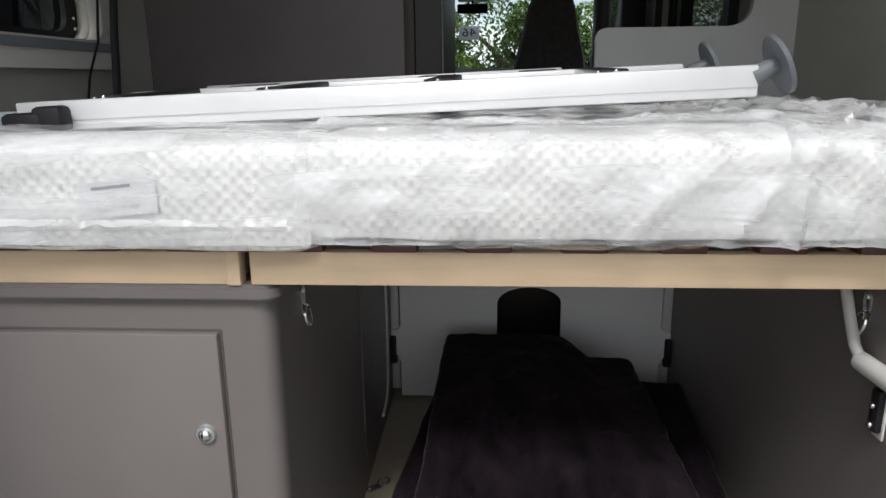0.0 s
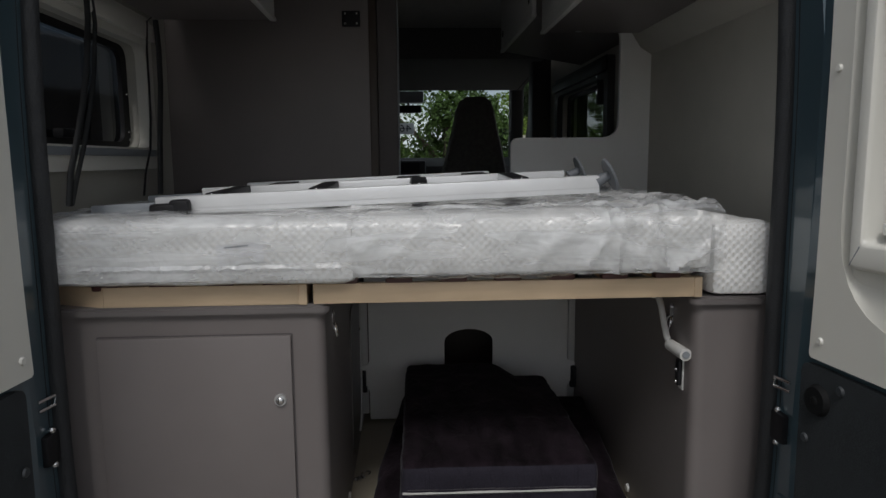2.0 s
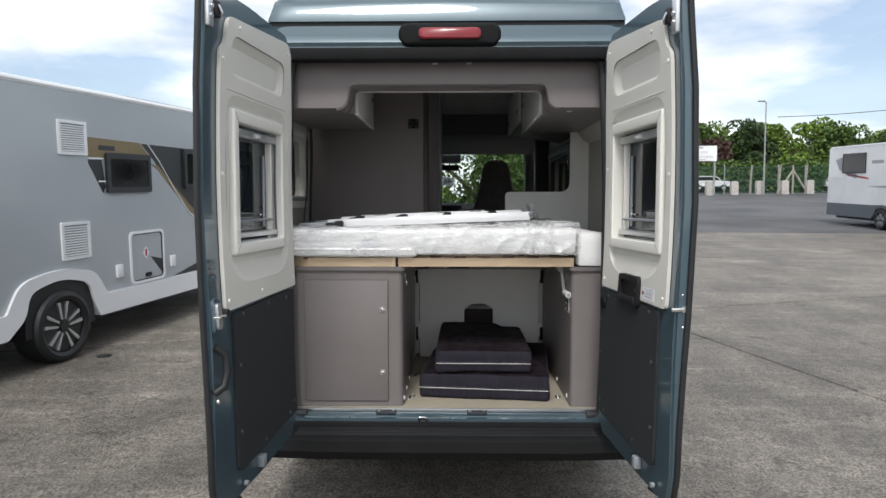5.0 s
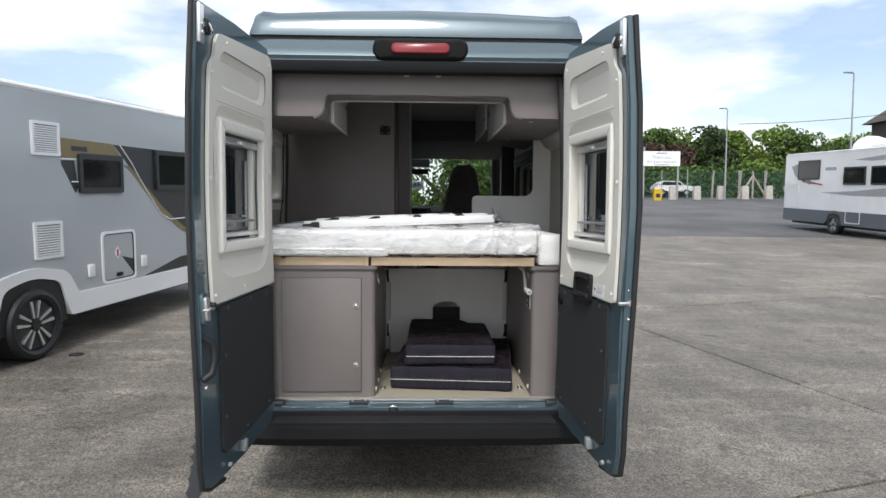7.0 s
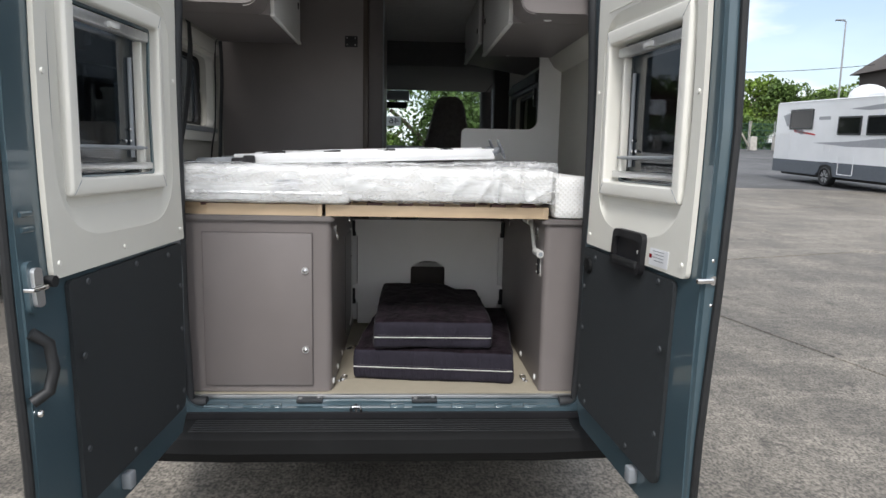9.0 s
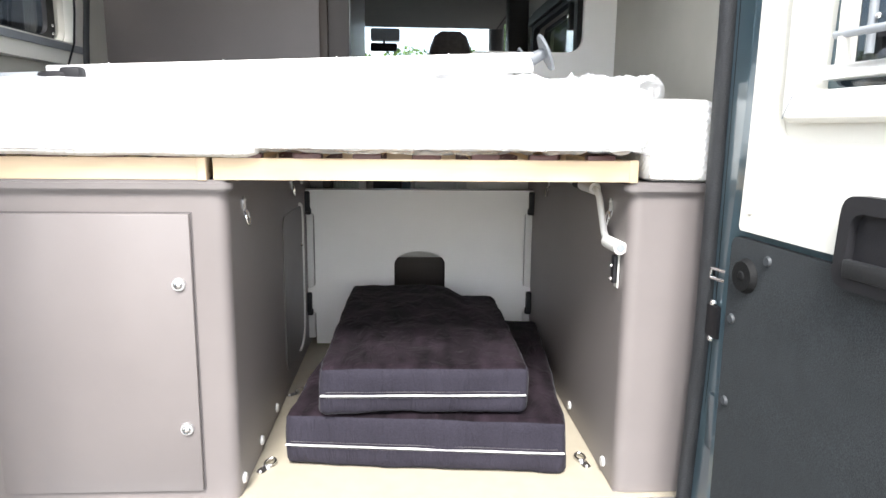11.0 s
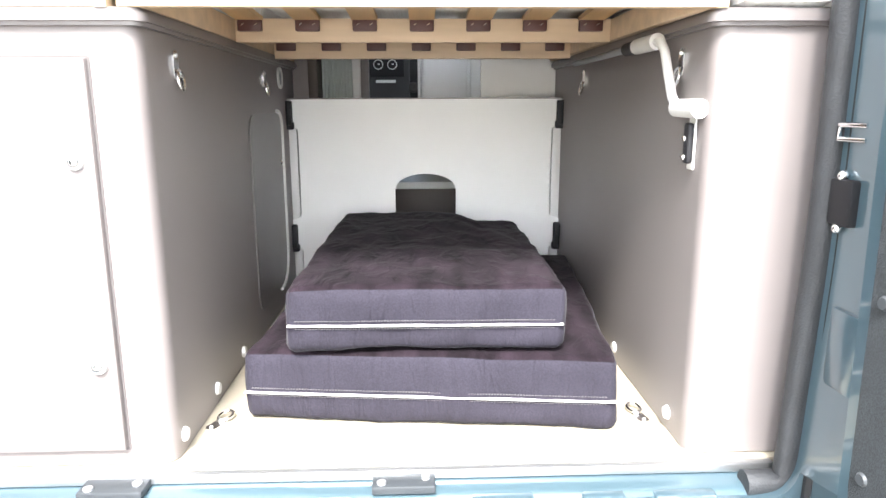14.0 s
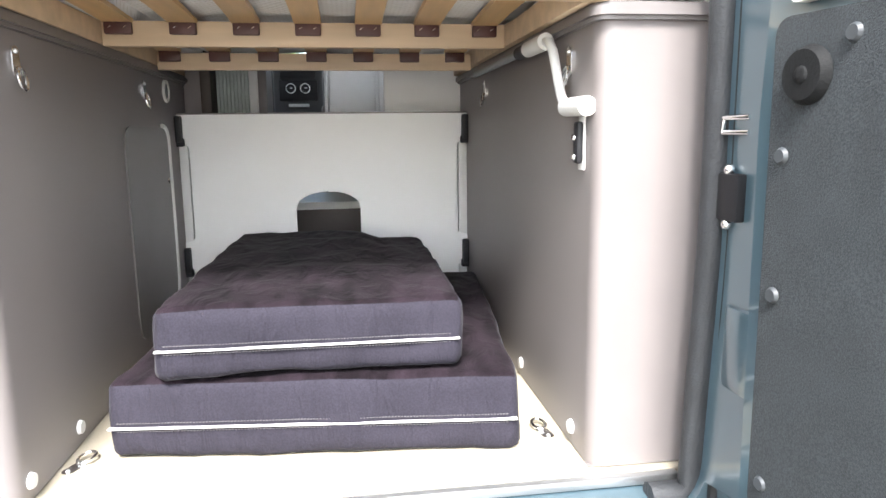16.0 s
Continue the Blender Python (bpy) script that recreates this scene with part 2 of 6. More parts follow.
def film_mat():
    m = bpy.data.materials.new("plastic_film")
    m.use_nodes = True
    n, l = m.node_tree.nodes, m.node_tree.links
    n.clear()
    out, see, milk, gloss = n.new("ShaderNodeOutputMaterial"), n.new("ShaderNodeBsdfTransparent"), n.new("ShaderNodeBsdfDiffuse"), n.new("ShaderNodeBsdfGlossy")
    milk.inputs["Color"].default_value = (0.86, 0.88, 0.9, 1)
    gloss.inputs["Roughness"].default_value = 0.22
    co, noi, bp = n.new("ShaderNodeTexCoord"), n.new("ShaderNodeTexNoise"), n.new("ShaderNodeBump")
    noi.inputs["Scale"].default_value, noi.inputs["Detail"].default_value, noi.inputs["Distortion"].default_value = 18, 5, 2.2
    bp.inputs["Strength"].default_value, bp.inputs["Distance"].default_value = 0.35, 0.010
    l.new(co.outputs["Object"], noi.inputs["Vector"])
    l.new(noi.outputs["Fac"], bp.inputs["Height"])
    fr, up = n.new("ShaderNodeFresnel"), n.new("ShaderNodeMath")
    fr.inputs["IOR"].default_value = 1.5
    up.operation, up.use_clamp = "MULTIPLY", True
    up.inputs[1].default_value = 1.1
    a, b = n.new("ShaderNodeMixShader"), n.new("ShaderNodeMixShader")
    cr, cmap, cr2 = n.new("ShaderNodeTexNoise"), n.new("ShaderNodeMapping"), n.new("ShaderNodeMapRange")
    cmap.inputs["Rotation"].default_value, cmap.inputs["Scale"].default_value = (0, 0.95, 0), (5, 12, 26)
    cr.inputs["Scale"].default_value, cr.inputs["Detail"].default_value, cr.inputs["Distortion"].default_value = 1.0, 6, 0.8
    cr2.inputs["From Min"].default_value, cr2.inputs["From Max"].default_value = 0.42, 0.68
    cr2.inputs["To Min"].default_value, cr2.inputs["To Max"].default_value = 0.15, 0.58
    l.new(co.outputs["Object"], cmap.inputs["Vector"])
    l.new(cmap.outputs["Vector"], cr.inputs["Vector"])
    l.new(cr.outputs["Fac"], cr2.inputs["Value"])
    l.new(cr2.outputs["Result"], a.inputs["Fac"])
    for q in (milk, gloss, fr):
        l.new(bp.outputs["Normal"], q.inputs["Normal"])
    l.new(fr.outputs["Fac"], up.inputs[0])
    l.new(see.outputs["BSDF"], a.inputs[1])
    l.new(milk.outputs["BSDF"], a.inputs[2])
    top = n.new("ShaderNodeMath")
    top.operation = "MINIMUM"
    top.inputs[1].default_value = 0.3
    l.new(up.outputs[0], top.inputs[0])
    l.new(top.outputs[0], b.inputs["Fac"])
    l.new(a.outputs["Shader"], b.inputs[1])
    l.new(gloss.outputs["BSDF"], b.inputs[2])
    l.new(b.outputs["Shader"], out.inputs["Surface"])
    return m


M["film"] = film_mat()


# ---- mesh tools ----
def link(name, bm, material, parent=None, label="", smooth=40):
    bmesh.ops.recalc_face_normals(bm, faces=bm.faces[:])
    me = bpy.data.meshes.new(name)
    bm.to_mesh(me)
    bm.free()
    me.materials.append(M[material] if isinstance(material, str) else material)
    if smooth:
        me.shade_smooth()
        me.set_sharp_from_angle(angle=radians(smooth))
    ob = new(name, me)
    if parent:
        ob.parent = parent
    if label:
        ob["label"] = label
    return ob


def part(name, bm, material, parent, label=""):
    return link(name, bm, material, parent, label)


def empty(name, m, label, category, group="", kind=""):
    ob = new(name)
    ob.empty_display_size = 0.1
    ob.matrix_world = m
    bpy.context.view_layer.update()
    return tagged(ob, label, category, group, kind)


def box(x0, x1, y0, y1, z0, z1, bev=0.0, seg=2, bm=None):
    b = bmesh.new()
    v = [b.verts.new((x, y, z)) for x in (x0, x1) for y in (y0, y1) for z in (z0, z1)]
    for f in ((0, 1, 3, 2), (4, 6, 7, 5), (0, 4, 5, 1), (2, 3, 7, 6), (0, 2, 6, 4), (1, 5, 7, 3)):
        b.faces.new([v[i] for i in f])
    if bev:
        bmesh.ops.bevel(b, geom=b.edges[:], offset=bev, segments=seg, affect="EDGES", profile=0.5)
    if bm is None:
        return b
    merge(bm, b)
    return bm


def merge(bm, b):
    me = bpy.data.meshes.new("tmp")
    b.to_mesh(me)
    b.free()
    bm.from_mesh(me)
    bpy.data.meshes.remove(me)
    return bm


def cyl(p0, p1, r, r2=None, seg=16, bm=None):
    b = bmesh.new()
    p0, p1 = Vector(p0), Vector(p1)
    d = p1 - p0
    bmesh.ops.create_cone(b, cap_ends=True, segments=seg, radius1=r, radius2=r if r2 is None else r2, depth=d.length,
                          matrix=Matrix.Translation((p0 + p1) / 2) @ d.to_track_quat("Z", "Y").to_matrix().to_4x4())
    if bm is None:
        return b
    return merge(bm, b)


def ball(c, r, sx=1, sy=1, sz=1, bm=None, u=14, v=8):
    b = bmesh.new()
    bmesh.ops.create_uvsphere(b, u_segments=u, v_segments=v, radius=r, matrix=Matrix.Translation(c) @ Matrix.Diagonal((sx, sy, sz, 1)))
    if bm is None:
        return b
    return merge(bm, b)


def rings(loops, bm=None, caps=True, closed=True):
    """Skin between loops of equal length."""
    b = bm or bmesh.new()
    vs = [[b.verts.new(p) for p in lp] for lp in loops]
    n = len(vs[0])
    for a, c in zip(vs, vs[1:]):
        for i in range(n if closed else n - 1):
            b.faces.new((a[i], a[(i + 1) % n], c[(i + 1) % n], c[i]))
    if caps:
        b.faces.new(vs[0][::-1])
        b.faces.new(vs[-1])
    return b


def tube(points, r, seg=10, bm=None, flat=1.0):
    pts = [Vector(p) for p in points]
    loops = []
    side = None
    for i, p in enumerate(pts):
        d = (pts[min(i + 1, len(pts) - 1)] - pts[max(i - 1, 0)]).normalized()
        if side is None:
            side = d.orthogonal().normalized()
        side = (side - d * side.dot(d)).normalized()
        up = d.cross(side)
        loops.append([p + side * r * math.cos(2 * math.pi * k / seg) + up * r * flat * math.sin(2 * math.pi * k / seg) for k in range(seg)])
    b = rings(loops)
    if bm is None:
        return b
    return merge(bm, b)


def arc(points, n=6, r=0.05, closed=True):
    """Round the corners of a 2D outline."""
    out = []
    m = len(points)
    for i, p in enumerate(points):
        rad = p[2] if len(p) > 2 else r
        p = Vector(p[:2])
        if not closed and i in (0, m - 1) or rad <= 0:
            out.append(tuple(p))
            continue
        a, c = Vector(points[i - 1][:2]), Vector(points[(i + 1) % m][:2])
        da, dc = (a - p), (c - p)
        k = min(rad, da.length * 0.49, dc.length * 0.49)
        s, e = p + da.normalized() * k, p + dc.normalized() * k
        for j in range(n + 1):
            t = j / n
            out.append(tuple(s.lerp(p, t).lerp(p.lerp(e, t), t)))
    return out


def rrect(a0, a1, b0, b1, r=0.03, n=5):
    return arc([(a0, b0), (a1, b0), (a1, b1), (a0, b1)], n, r)


def plate(outer, holes, to3, t0, t1, bm=None, rows=()):
    """A flat board with real holes: 2D outlines, a map (a, b, t) to 3D, and the two depths."""
    b = bmesh.new()
    edges = []
    for lp in (outer, *holes):
        vs = [b.verts.new((p[0], p[1], 0)) for p in lp]
        edges += [b.edges.new((vs[i], vs[(i + 1) % len(vs)])) for i in range(len(vs))]
    bmesh.ops.triangle_fill(b, use_beauty=True, use_dissolve=False, edges=edges, normal=(0, 0, 1))
    for q in rows:
        bmesh.ops.bisect_plane(b, geom=b.verts[:] + b.edges[:] + b.faces[:], plane_co=(0, q, 0), plane_no=(0, 1, 0))
    top = bmesh.ops.extrude_face_region(b, geom=b.faces[:])
    moved = {g for g in top["geom"] if isinstance(g, bmesh.types.BMVert)}
    for v in b.verts:
        v.co = Vector(to3(v.co.x, v.co.y, t1 if v in moved else t0))
    if bm is None:
        return b
    return merge(bm, b)


def XZ(a, b, t):
    return (a, t, b)


def YZ(a, b, t):
    return (t, a, b)


def XY(a, b, t):
    return (a, b, t)


def words(name, text, m, size, material, parent, depth=0.0005):
    cu = bpy.data.curves.new(name, "FONT")
    cu.body, cu.size, cu.extrude, cu.align_x, cu.align_y = text, size, depth, "CENTER", "CENTER"
    cu.materials.append(M[material])
    ob = new(name, cu)
    ob.parent = parent
    ob.matrix_local = m
    return ob


# ---- the van's shell ----
F = 0.566         # load floor


def wall(name, bm, material, label, category="wall"):
    return tagged(link(name, bm, material), label, category, kind="structure")


wall("floor", box(-0.9, 0.9, -0.005, 4.0, F - 0.03, F), "vinyl", "pale beige linen-patterned vinyl load floor", "floor")
wall("ceiling", box(-0.70, 0.70, 0.0, 3.05, 2.432, 2.45), "headlining", "pale fabric-lined van ceiling", "ceiling")

# side walls with a real window opening on either side
win_l = rrect(0.12, 0.92, 1.645, 1.985, 0.06)
wall("wall_left", plate(arc([(-0.04, 0.5), (3.3, 0.5), (3.3, 2.33), (-0.04, 2.33)], r=0), [win_l], YZ, -0.975, -0.945), "lining", "cream fabric-lined side wall beside the bed")
win_r = rrect(1.75, 2.75, 1.52, 1.98, 0.06)
wall("wall_right", plate(arc([(-0.04, 0.5), (3.3, 0.5), (3.3, 2.33), (-0.04, 2.33)], r=0), [win_r], YZ, 0.945, 0.975), "lining", "cream fabric-lined side wall beside the bed")
# the wall steps in at the height of the lockers
wall("trim", rings([[(0.95, y, 2.0), (0.95, y, 2.31), (0.84, y, 2.31), (0.84, y, 2.12), (0.90, y, 2.03)] for y in (-0.02, 1.222)]), "lining", "moulded cream cornice above the side wall", "trim")

# partition of the washroom
wall("wall_front_left", plate([(-0.945, F), (-0.172, F), (-0.172, 2.43), (-0.69, 2.43), (-0.82, 2.39), (-0.90, 2.30), (-0.945, 2.2)], [], XZ, 1.225, 1.255), "mocha", "grey-brown laminate washroom partition")
post = empty("tambour_door", pose(-0.107, 1.275, F), "half-height pale ribbed tambour door in a dark frame", "door")
part("frame", box(-0.032, 0.044, -0.05, 0.0, 0.76, 1.86, 0.003), "mocha_dark", post)
part("frame_edge", box(-0.065, -0.034, -0.052, 0.05, 0.0, 1.86, 0.003), "brown", post)
part("lower_post", box(-0.080, -0.036, 0.052, 0.07, 0, 0.75, 0.003), "brown", post)
for i in range(9):
    part("rib", box(-0.030 + i * 0.0111, -0.021 + i * 0.0111, 0.022, 0.032, 0, 0.92, 0.002), "tambour", post)
part("edge", box(0.0705, 0.098, 0.015, 0.04, 0, 0.92, 0.003), "white", post, "white edge strip")
part("edge_trim", box(0.045, 0.051, -0.048, 0.0, 0.76, 1.86, 0.002), "grey_plastic", post, "grey metal edge strip")
part("core", box(-0.031, 0.070, 0.034, 0.045, 0, 0.92), "tambour", post)
part("jamb", box(0.099, 0.125, 0.01, 0.05, 0, 0.92, 0.003), "mocha", post, "grey-brown jamb post")
wall("wall_washroom", box(-0.14, -0.066, 1.335, 2.3, F, 2.43), "mocha", "grey-brown washroom side wall")

# white partition with a rounded hatch
part_out = arc([(0.385, F, 0), (0.945, F, 0), (0.945, 2.2, 0), (0.90, 2.30, 0), (0.82, 2.39, 0), (0.69, 2.43, 0), (0.53, 2.43, 0), (0.53, 2.115, 0.0), (0.822, 2.115, 0.05), (0.822, 1.681, 0.07), (0.385, 1.681, 0.035)], 6)
wall("wall_front_right", plate(part_out, [], XZ, 1.225, 1.25), "white", "pale grey board partition with a rounded open hatch")

# painted frame of the rear opening
def opening(w, z0, z1, r):
    return arc([(-w + 0.015, z0, 0.07), (w - 0.015, z0, 0.07), (w, z0 + 0.4, 0.1), (w, 1.75, 0.2), (w - 0.03, z1, r), (-w + 0.03, z1, r), (-w, 1.75, 0.2), (-w, z0 + 0.4, 0.1)], 6)


van = empty("campervan", pose(0, 0, 0), "dark grey-blue panel van campervan with both rear doors open", "van")
out_in = opening(0.785, 0.535, 2.335, 0.09)
out_out = arc([(-0.94, 0.47, 0.05), (0.94, 0.47, 0.05), (0.955, 1.5, 0.2), (0.86, 2.44, 0.12), (-0.86, 2.44, 0.12), (-0.955, 1.5, 0.2)], 6)
part("rear_frame", plate(out_out, [out_in], lambda a, b, t: (a, max(t, -0.20 if b > 0.6 else -0.085) + (0.10 * max(0, b - 1.5) if t < -0.1 else 0), b), -0.20, -0.045), "paint", van)
loop = [(a, -0.05, b) for a, b in opening(0.782, 0.548, 2.325, 0.09)]
loop = [(0.70, -0.05, 0.548), (0.745, -0.05, 0.549), (0.769, -0.05, 0.562)] + loop[14:] + [(-0.769, -0.05, 0.562), (-0.745, -0.05, 0.549), (-0.70, -0.05, 0.548)]
part("door_seal", tube(loop, 0.021, 10), "seal", van, "black rubber door seal")
loop = [(a, -0.085, b) for a, b in opening(0.792, 0.530, 2.335, 0.09)]
loop = [(0.782, -0.085, 0.54)] + loop[14:] + [(-0.782, -0.085, 0.54)]
part("seal_lip", tube(loop, 0.008, 6), "rubber", van)
# header with the brake light
part("header", rings([[(x, -0.112, 2.335), (x, -0.125, 2.36), (x, -0.10, 2.42), (x, -0.05, 2.455), (x, 0.0, 2.455), (x, 0.0, 2.33)] for x in (-0.88, -0.6, 0, 0.6, 0.88)]), "paint", van)
part("top_seal", box(-0.83, 0.83, -0.128, -0.045, 2.278, 2.338, 0.012), "bumper_plastic", van, "black rubber top seal")
def pill(w, h, y):
    return [(0.018 + a, y, 2.395 + c) for a, c in rrect(-w, w, -h, h, h * 0.95, 8)]


light = part("brake_light", rings([pill(0.242, 0.056, -0.07), pill(0.242, 0.056, -0.118), pill(0.228, 0.044, -0.137), pill(0.16, 0.034, -0.142)]), "bumper_plastic", van, "black oval brake light housing")
part("lens", rings([pill(0.146, 0.026, -0.138), pill(0.146, 0.026, -0.15), pill(0.138, 0.02, -0.156)]), "red", light, "red lens")
part("wire_grommet", cyl((0.018, -0.10, 2.332), (0.018, -0.118, 2.326), 0.016, 0.013, 14), "rubber", light)
# raised roof edge
roof_edge = []
for x, k in ((-0.86, 0.0), (-0.84, 0.8), (-0.8, 1.0), (-0.72, 0.93), (-0.4, 1.05), (0, 1.12), (0.4, 1.05), (0.72, 0.93), (0.8, 1.0), (0.84, 0.8), (0.86, 0.0)):
    roof_edge.append([(x, -0.02, 2.47), (x, -0.06, 2.475), (x, -0.05, 2.49 + 0.06 * k), (x, -0.01, 2.49 + 0.115 * k), (x, 0.06, 2.49 + 0.135 * k), (x, 0.5, 2.49 + 0.12 * k), (x, 0.5, 2.47)])
part("roof_edge", rings(roof_edge), "paint", van)
part("roof_seal", rings([[(x, -0.045, 2.45), (x, -0.045, 2.472), (x, 0.1, 2.472), (x, 0.1, 2.45)] for x in (-0.86, 0.86)]), "rubber", van)
part("roof", rings([[(x * w, y, z) for x, z in ((-0.93, 2.30), (-0.86, 2.42), (-0.7, 2.47), (0.7, 2.47), (0.86, 2.42), (0.93, 2.30), (0.91, 2.30), (0.84, 2.405), (0.69, 2.456), (-0.69, 2.456), (-0.84, 2.405), (-0.91, 2.30))] for y, w in ((-0.04, 1), (3.2, 1), (3.9, 0.96))]), "paint", van)
for s in (-1, 1):
    side = arc([(-0.06, 0.42), (4.9, 0.42), (5.3, 0.55), (5.28, 0.95), (4.9, 1.22), (4.35, 1.42), (3.75, 2.25), (3.6, 2.33), (-0.06, 2.33)], 3, 0.08)
    hole = rrect(0.12, 0.92, 1.645, 1.985, 0.06) if s < 0 else rrect(1.75, 2.75, 1.52, 1.98, 0.06)
    cab = arc([(3.30, 1.42), (4.15, 1.42), (3.72, 2.02), (3.30, 2.02)], 4, 0.06)
    part("side_panel", plate(side, [hole, cab], YZ, s * 1.0, s * 0.978), "paint", van)
part("bonnet", rings([[(x, 4.32, 1.42), (x, 4.9, 1.24), (x, 5.28, 0.97), (x, 5.3, 0.5), (x, 5.2, 0.45), (x, 4.3, 0.6)] for x in (-0.98, 0.98)]), "paint", van)
part("underbody", box(-0.95, 0.95, -0.1, 5.0, 0.40, 0.52), "black", van)
for x in (-0.86, 0.86):
    for y in (0.98, 4.45):
        w = part("wheel", cyl((x - 0.11, y, 0.345 + 0.0316 * y), (x + 0.11, y, 0.345 + 0.0316 * y), 0.345, seg=32), "rubber", van, "black tyre")
        part("rim", cyl((x - 0.115, y, 0.345 + 0.0316 * y), (x + 0.115, y, 0.345 + 0.0316 * y), 0.2, seg=24), "alu", w, "alloy rim")
bm = bmesh.new()
for q in (0, 0.006):
    vs = [bm.verts.new((x, y + q, z + q)) for x, y, z in ((-0.86, 4.34, 1.43), (0.86, 4.34, 1.43), (0.80, 3.78, 2.17), (-0.80, 3.78, 2.17))]
    bm.faces.new(vs)
ws = part("windscreen", bm, "clear", van, "clear windscreen")
ws.visible_shadow = False

aw = part("awning", rings([[(0.93, y, 2.36), (1.02, y, 2.34), (1.06, y, 2.42), (1.03, y, 2.50), (0.95, y, 2.50)] for y in (0.3, 3.2)]), "grey_skirt_dark", van, "dark awning cassette")
part("end_cap", rings([[(0.92, y, 2.35), (1.025, y, 2.33), (1.07, y, 2.42), (1.035, y, 2.51), (0.94, y, 2.51)] for y in (0.24, 0.3)]), "black", aw)

# sill: polished tread strip, painted step, two hinge plates, lock striker, bumper
sill_strip = wall("threshold", box(-0.765, 0.765, -0.02, 0.012, 0.548, 0.5645, 0.003), "tread", "bright aluminium tread strip on the load sill", "trim")
part("sill_step", rings([[(x, -0.0, 0.548), (x, -0.045, 0.544), (x, -0.062, 0.538 - d), (x, -0.072, 0.525 - d), (x, -0.088 - d * 0.6, 0.516 - d), (x, -0.096 - d * 0.6, 0.50 - d), (x, -0.02, 0.46)] for x, d in ((-0.80, 0), (-0.24, 0), (-0.20, 0.012), (-0.03, 0.012), (0.01, 0), (0.80, 0))]), "paint", van)
bump = part("bumper", rings([[(x * w, -0.07, 0.500), (x * w, -0.125, 0.494), (x * w, -0.135, 0.502), (x * w, -0.24 + d, 0.499), (x * w, -0.262 + d, 0.48), (x * w, -0.27 + d, 0.43), (x * w, -0.24 + d, 0.385), (x * w, -0.08, 0.37)] for x, w, d in ((-0.95, 1, 0.12), (-0.88, 1, 0.02), (-0.6, 1, 0), (0.6, 1, 0), (0.88, 1, 0.02), (0.95, 1, 0.12))]), "bumper_plastic", van, "black plastic step bumper")
for i in range(6):
    part("tread_rib", box(-0.72, 0.72, -0.232 + i * 0.02, -0.224 + i * 0.02, 0.498, 0.503, 0.002), "rubber", bump)
for x in (-0.245, 0.21):
    part("screw", cyl((x, -0.112, 0.494), (x, -0.112, 0.499), 0.009, 0.007, 12), "black", bump)
for x in (-0.302, 0.154):
    h = part("hinge_plate", box(x - 0.05, x + 0.05, -0.06, -0.018, 0.546, 0.5595, 0.002), "stud", van, "dark steel catch plate")
    for dx in (-0.035, 0.035):
        part("bolt", cyl((x + dx, -0.042 + 0.2 * dx, 0.558), (x + dx, -0.042 + 0.2 * dx, 0.563), 0.0075), "alu", h)
lk = part("striker", plate(rrect(-0.172, -0.058, -0.096, -0.06, 0.016), [], lambda u, v, t: (u, v, t + 0.35 * (v + 0.06)), 0.508, 0.524), "alu", van, "zinc door striker")
part("loop", tube([(-0.135, -0.086, 0.512), (-0.135, -0.097, 0.535), (-0.128, -0.101, 0.545), (-0.102, -0.101, 0.545), (-0.095, -0.097, 0.535), (-0.095, -0.086, 0.512)], 0.0055), "chrome", lk)
part("pin", cyl((-0.115, -0.082, 0.515), (-0.115, -0.082, 0.548), 0.0065), "chrome", lk)
for x in (-0.156, -0.074):
    part("bolt", cyl((x, -0.078, 0.514), (x, -0.078, 0.524), 0.009, 0.008, 6), "chrome", lk)
for x, w in ((-0.66, 0.05), (-0.52, 0.04), (-0.43, 0.022), (0.045, 0.03), (0.31, 0.05), (0.47, 0.035), (0.60, 0.05)):
    part("sill_pressing", box(x - w, x + w, -0.0745, -0.052, 0.526, 0.5425, 0.006), "paint", van)
# fittings on the painted jamb
for s in (-1, 1):
    g = part("check_loop", tube([(s * 0.785, -0.12, 1.115), (s * 0.775, -0.075, 1.115), (s * 0.775, -0.075, 1.095), (s * 0.785, -0.12, 1.095)], 0.004), "chrome", van)
    k = part("catch", box(min(s * 0.772, s * 0.80), max(s * 0.772, s * 0.80), -0.12, -0.07, 0.975, 1.04, 0.004), "black", van, "black door catch")
    for z in (0.97, 1.045):
        part("bolt", ball((s * 0.778, -0.09, z), 0.008), "chrome", k)
    part("jamb_rib", box(min(s * 0.774, s * 0.80), max(s * 0.774, s * 0.80), -0.165, -0.10, 0.74, 0.86, 0.008), "paint", van)


# ---- rear doors ----
def bulge(z):
    pts = ((0.45, -0.026), (0.6, -0.028), (0.8, -0.032), (1.05, -0.040), (1.3, -0.052), (1.68, -0.062), (2.0, -0.054), (2.2, -0.042), (2.4, -0.034))
    for (a, p), (b, q) in zip(pts, pts[1:]):
        if z <= b:
            return p + (q - p) * max(0, z - a) / (b - a)
    return pts[-1][1]


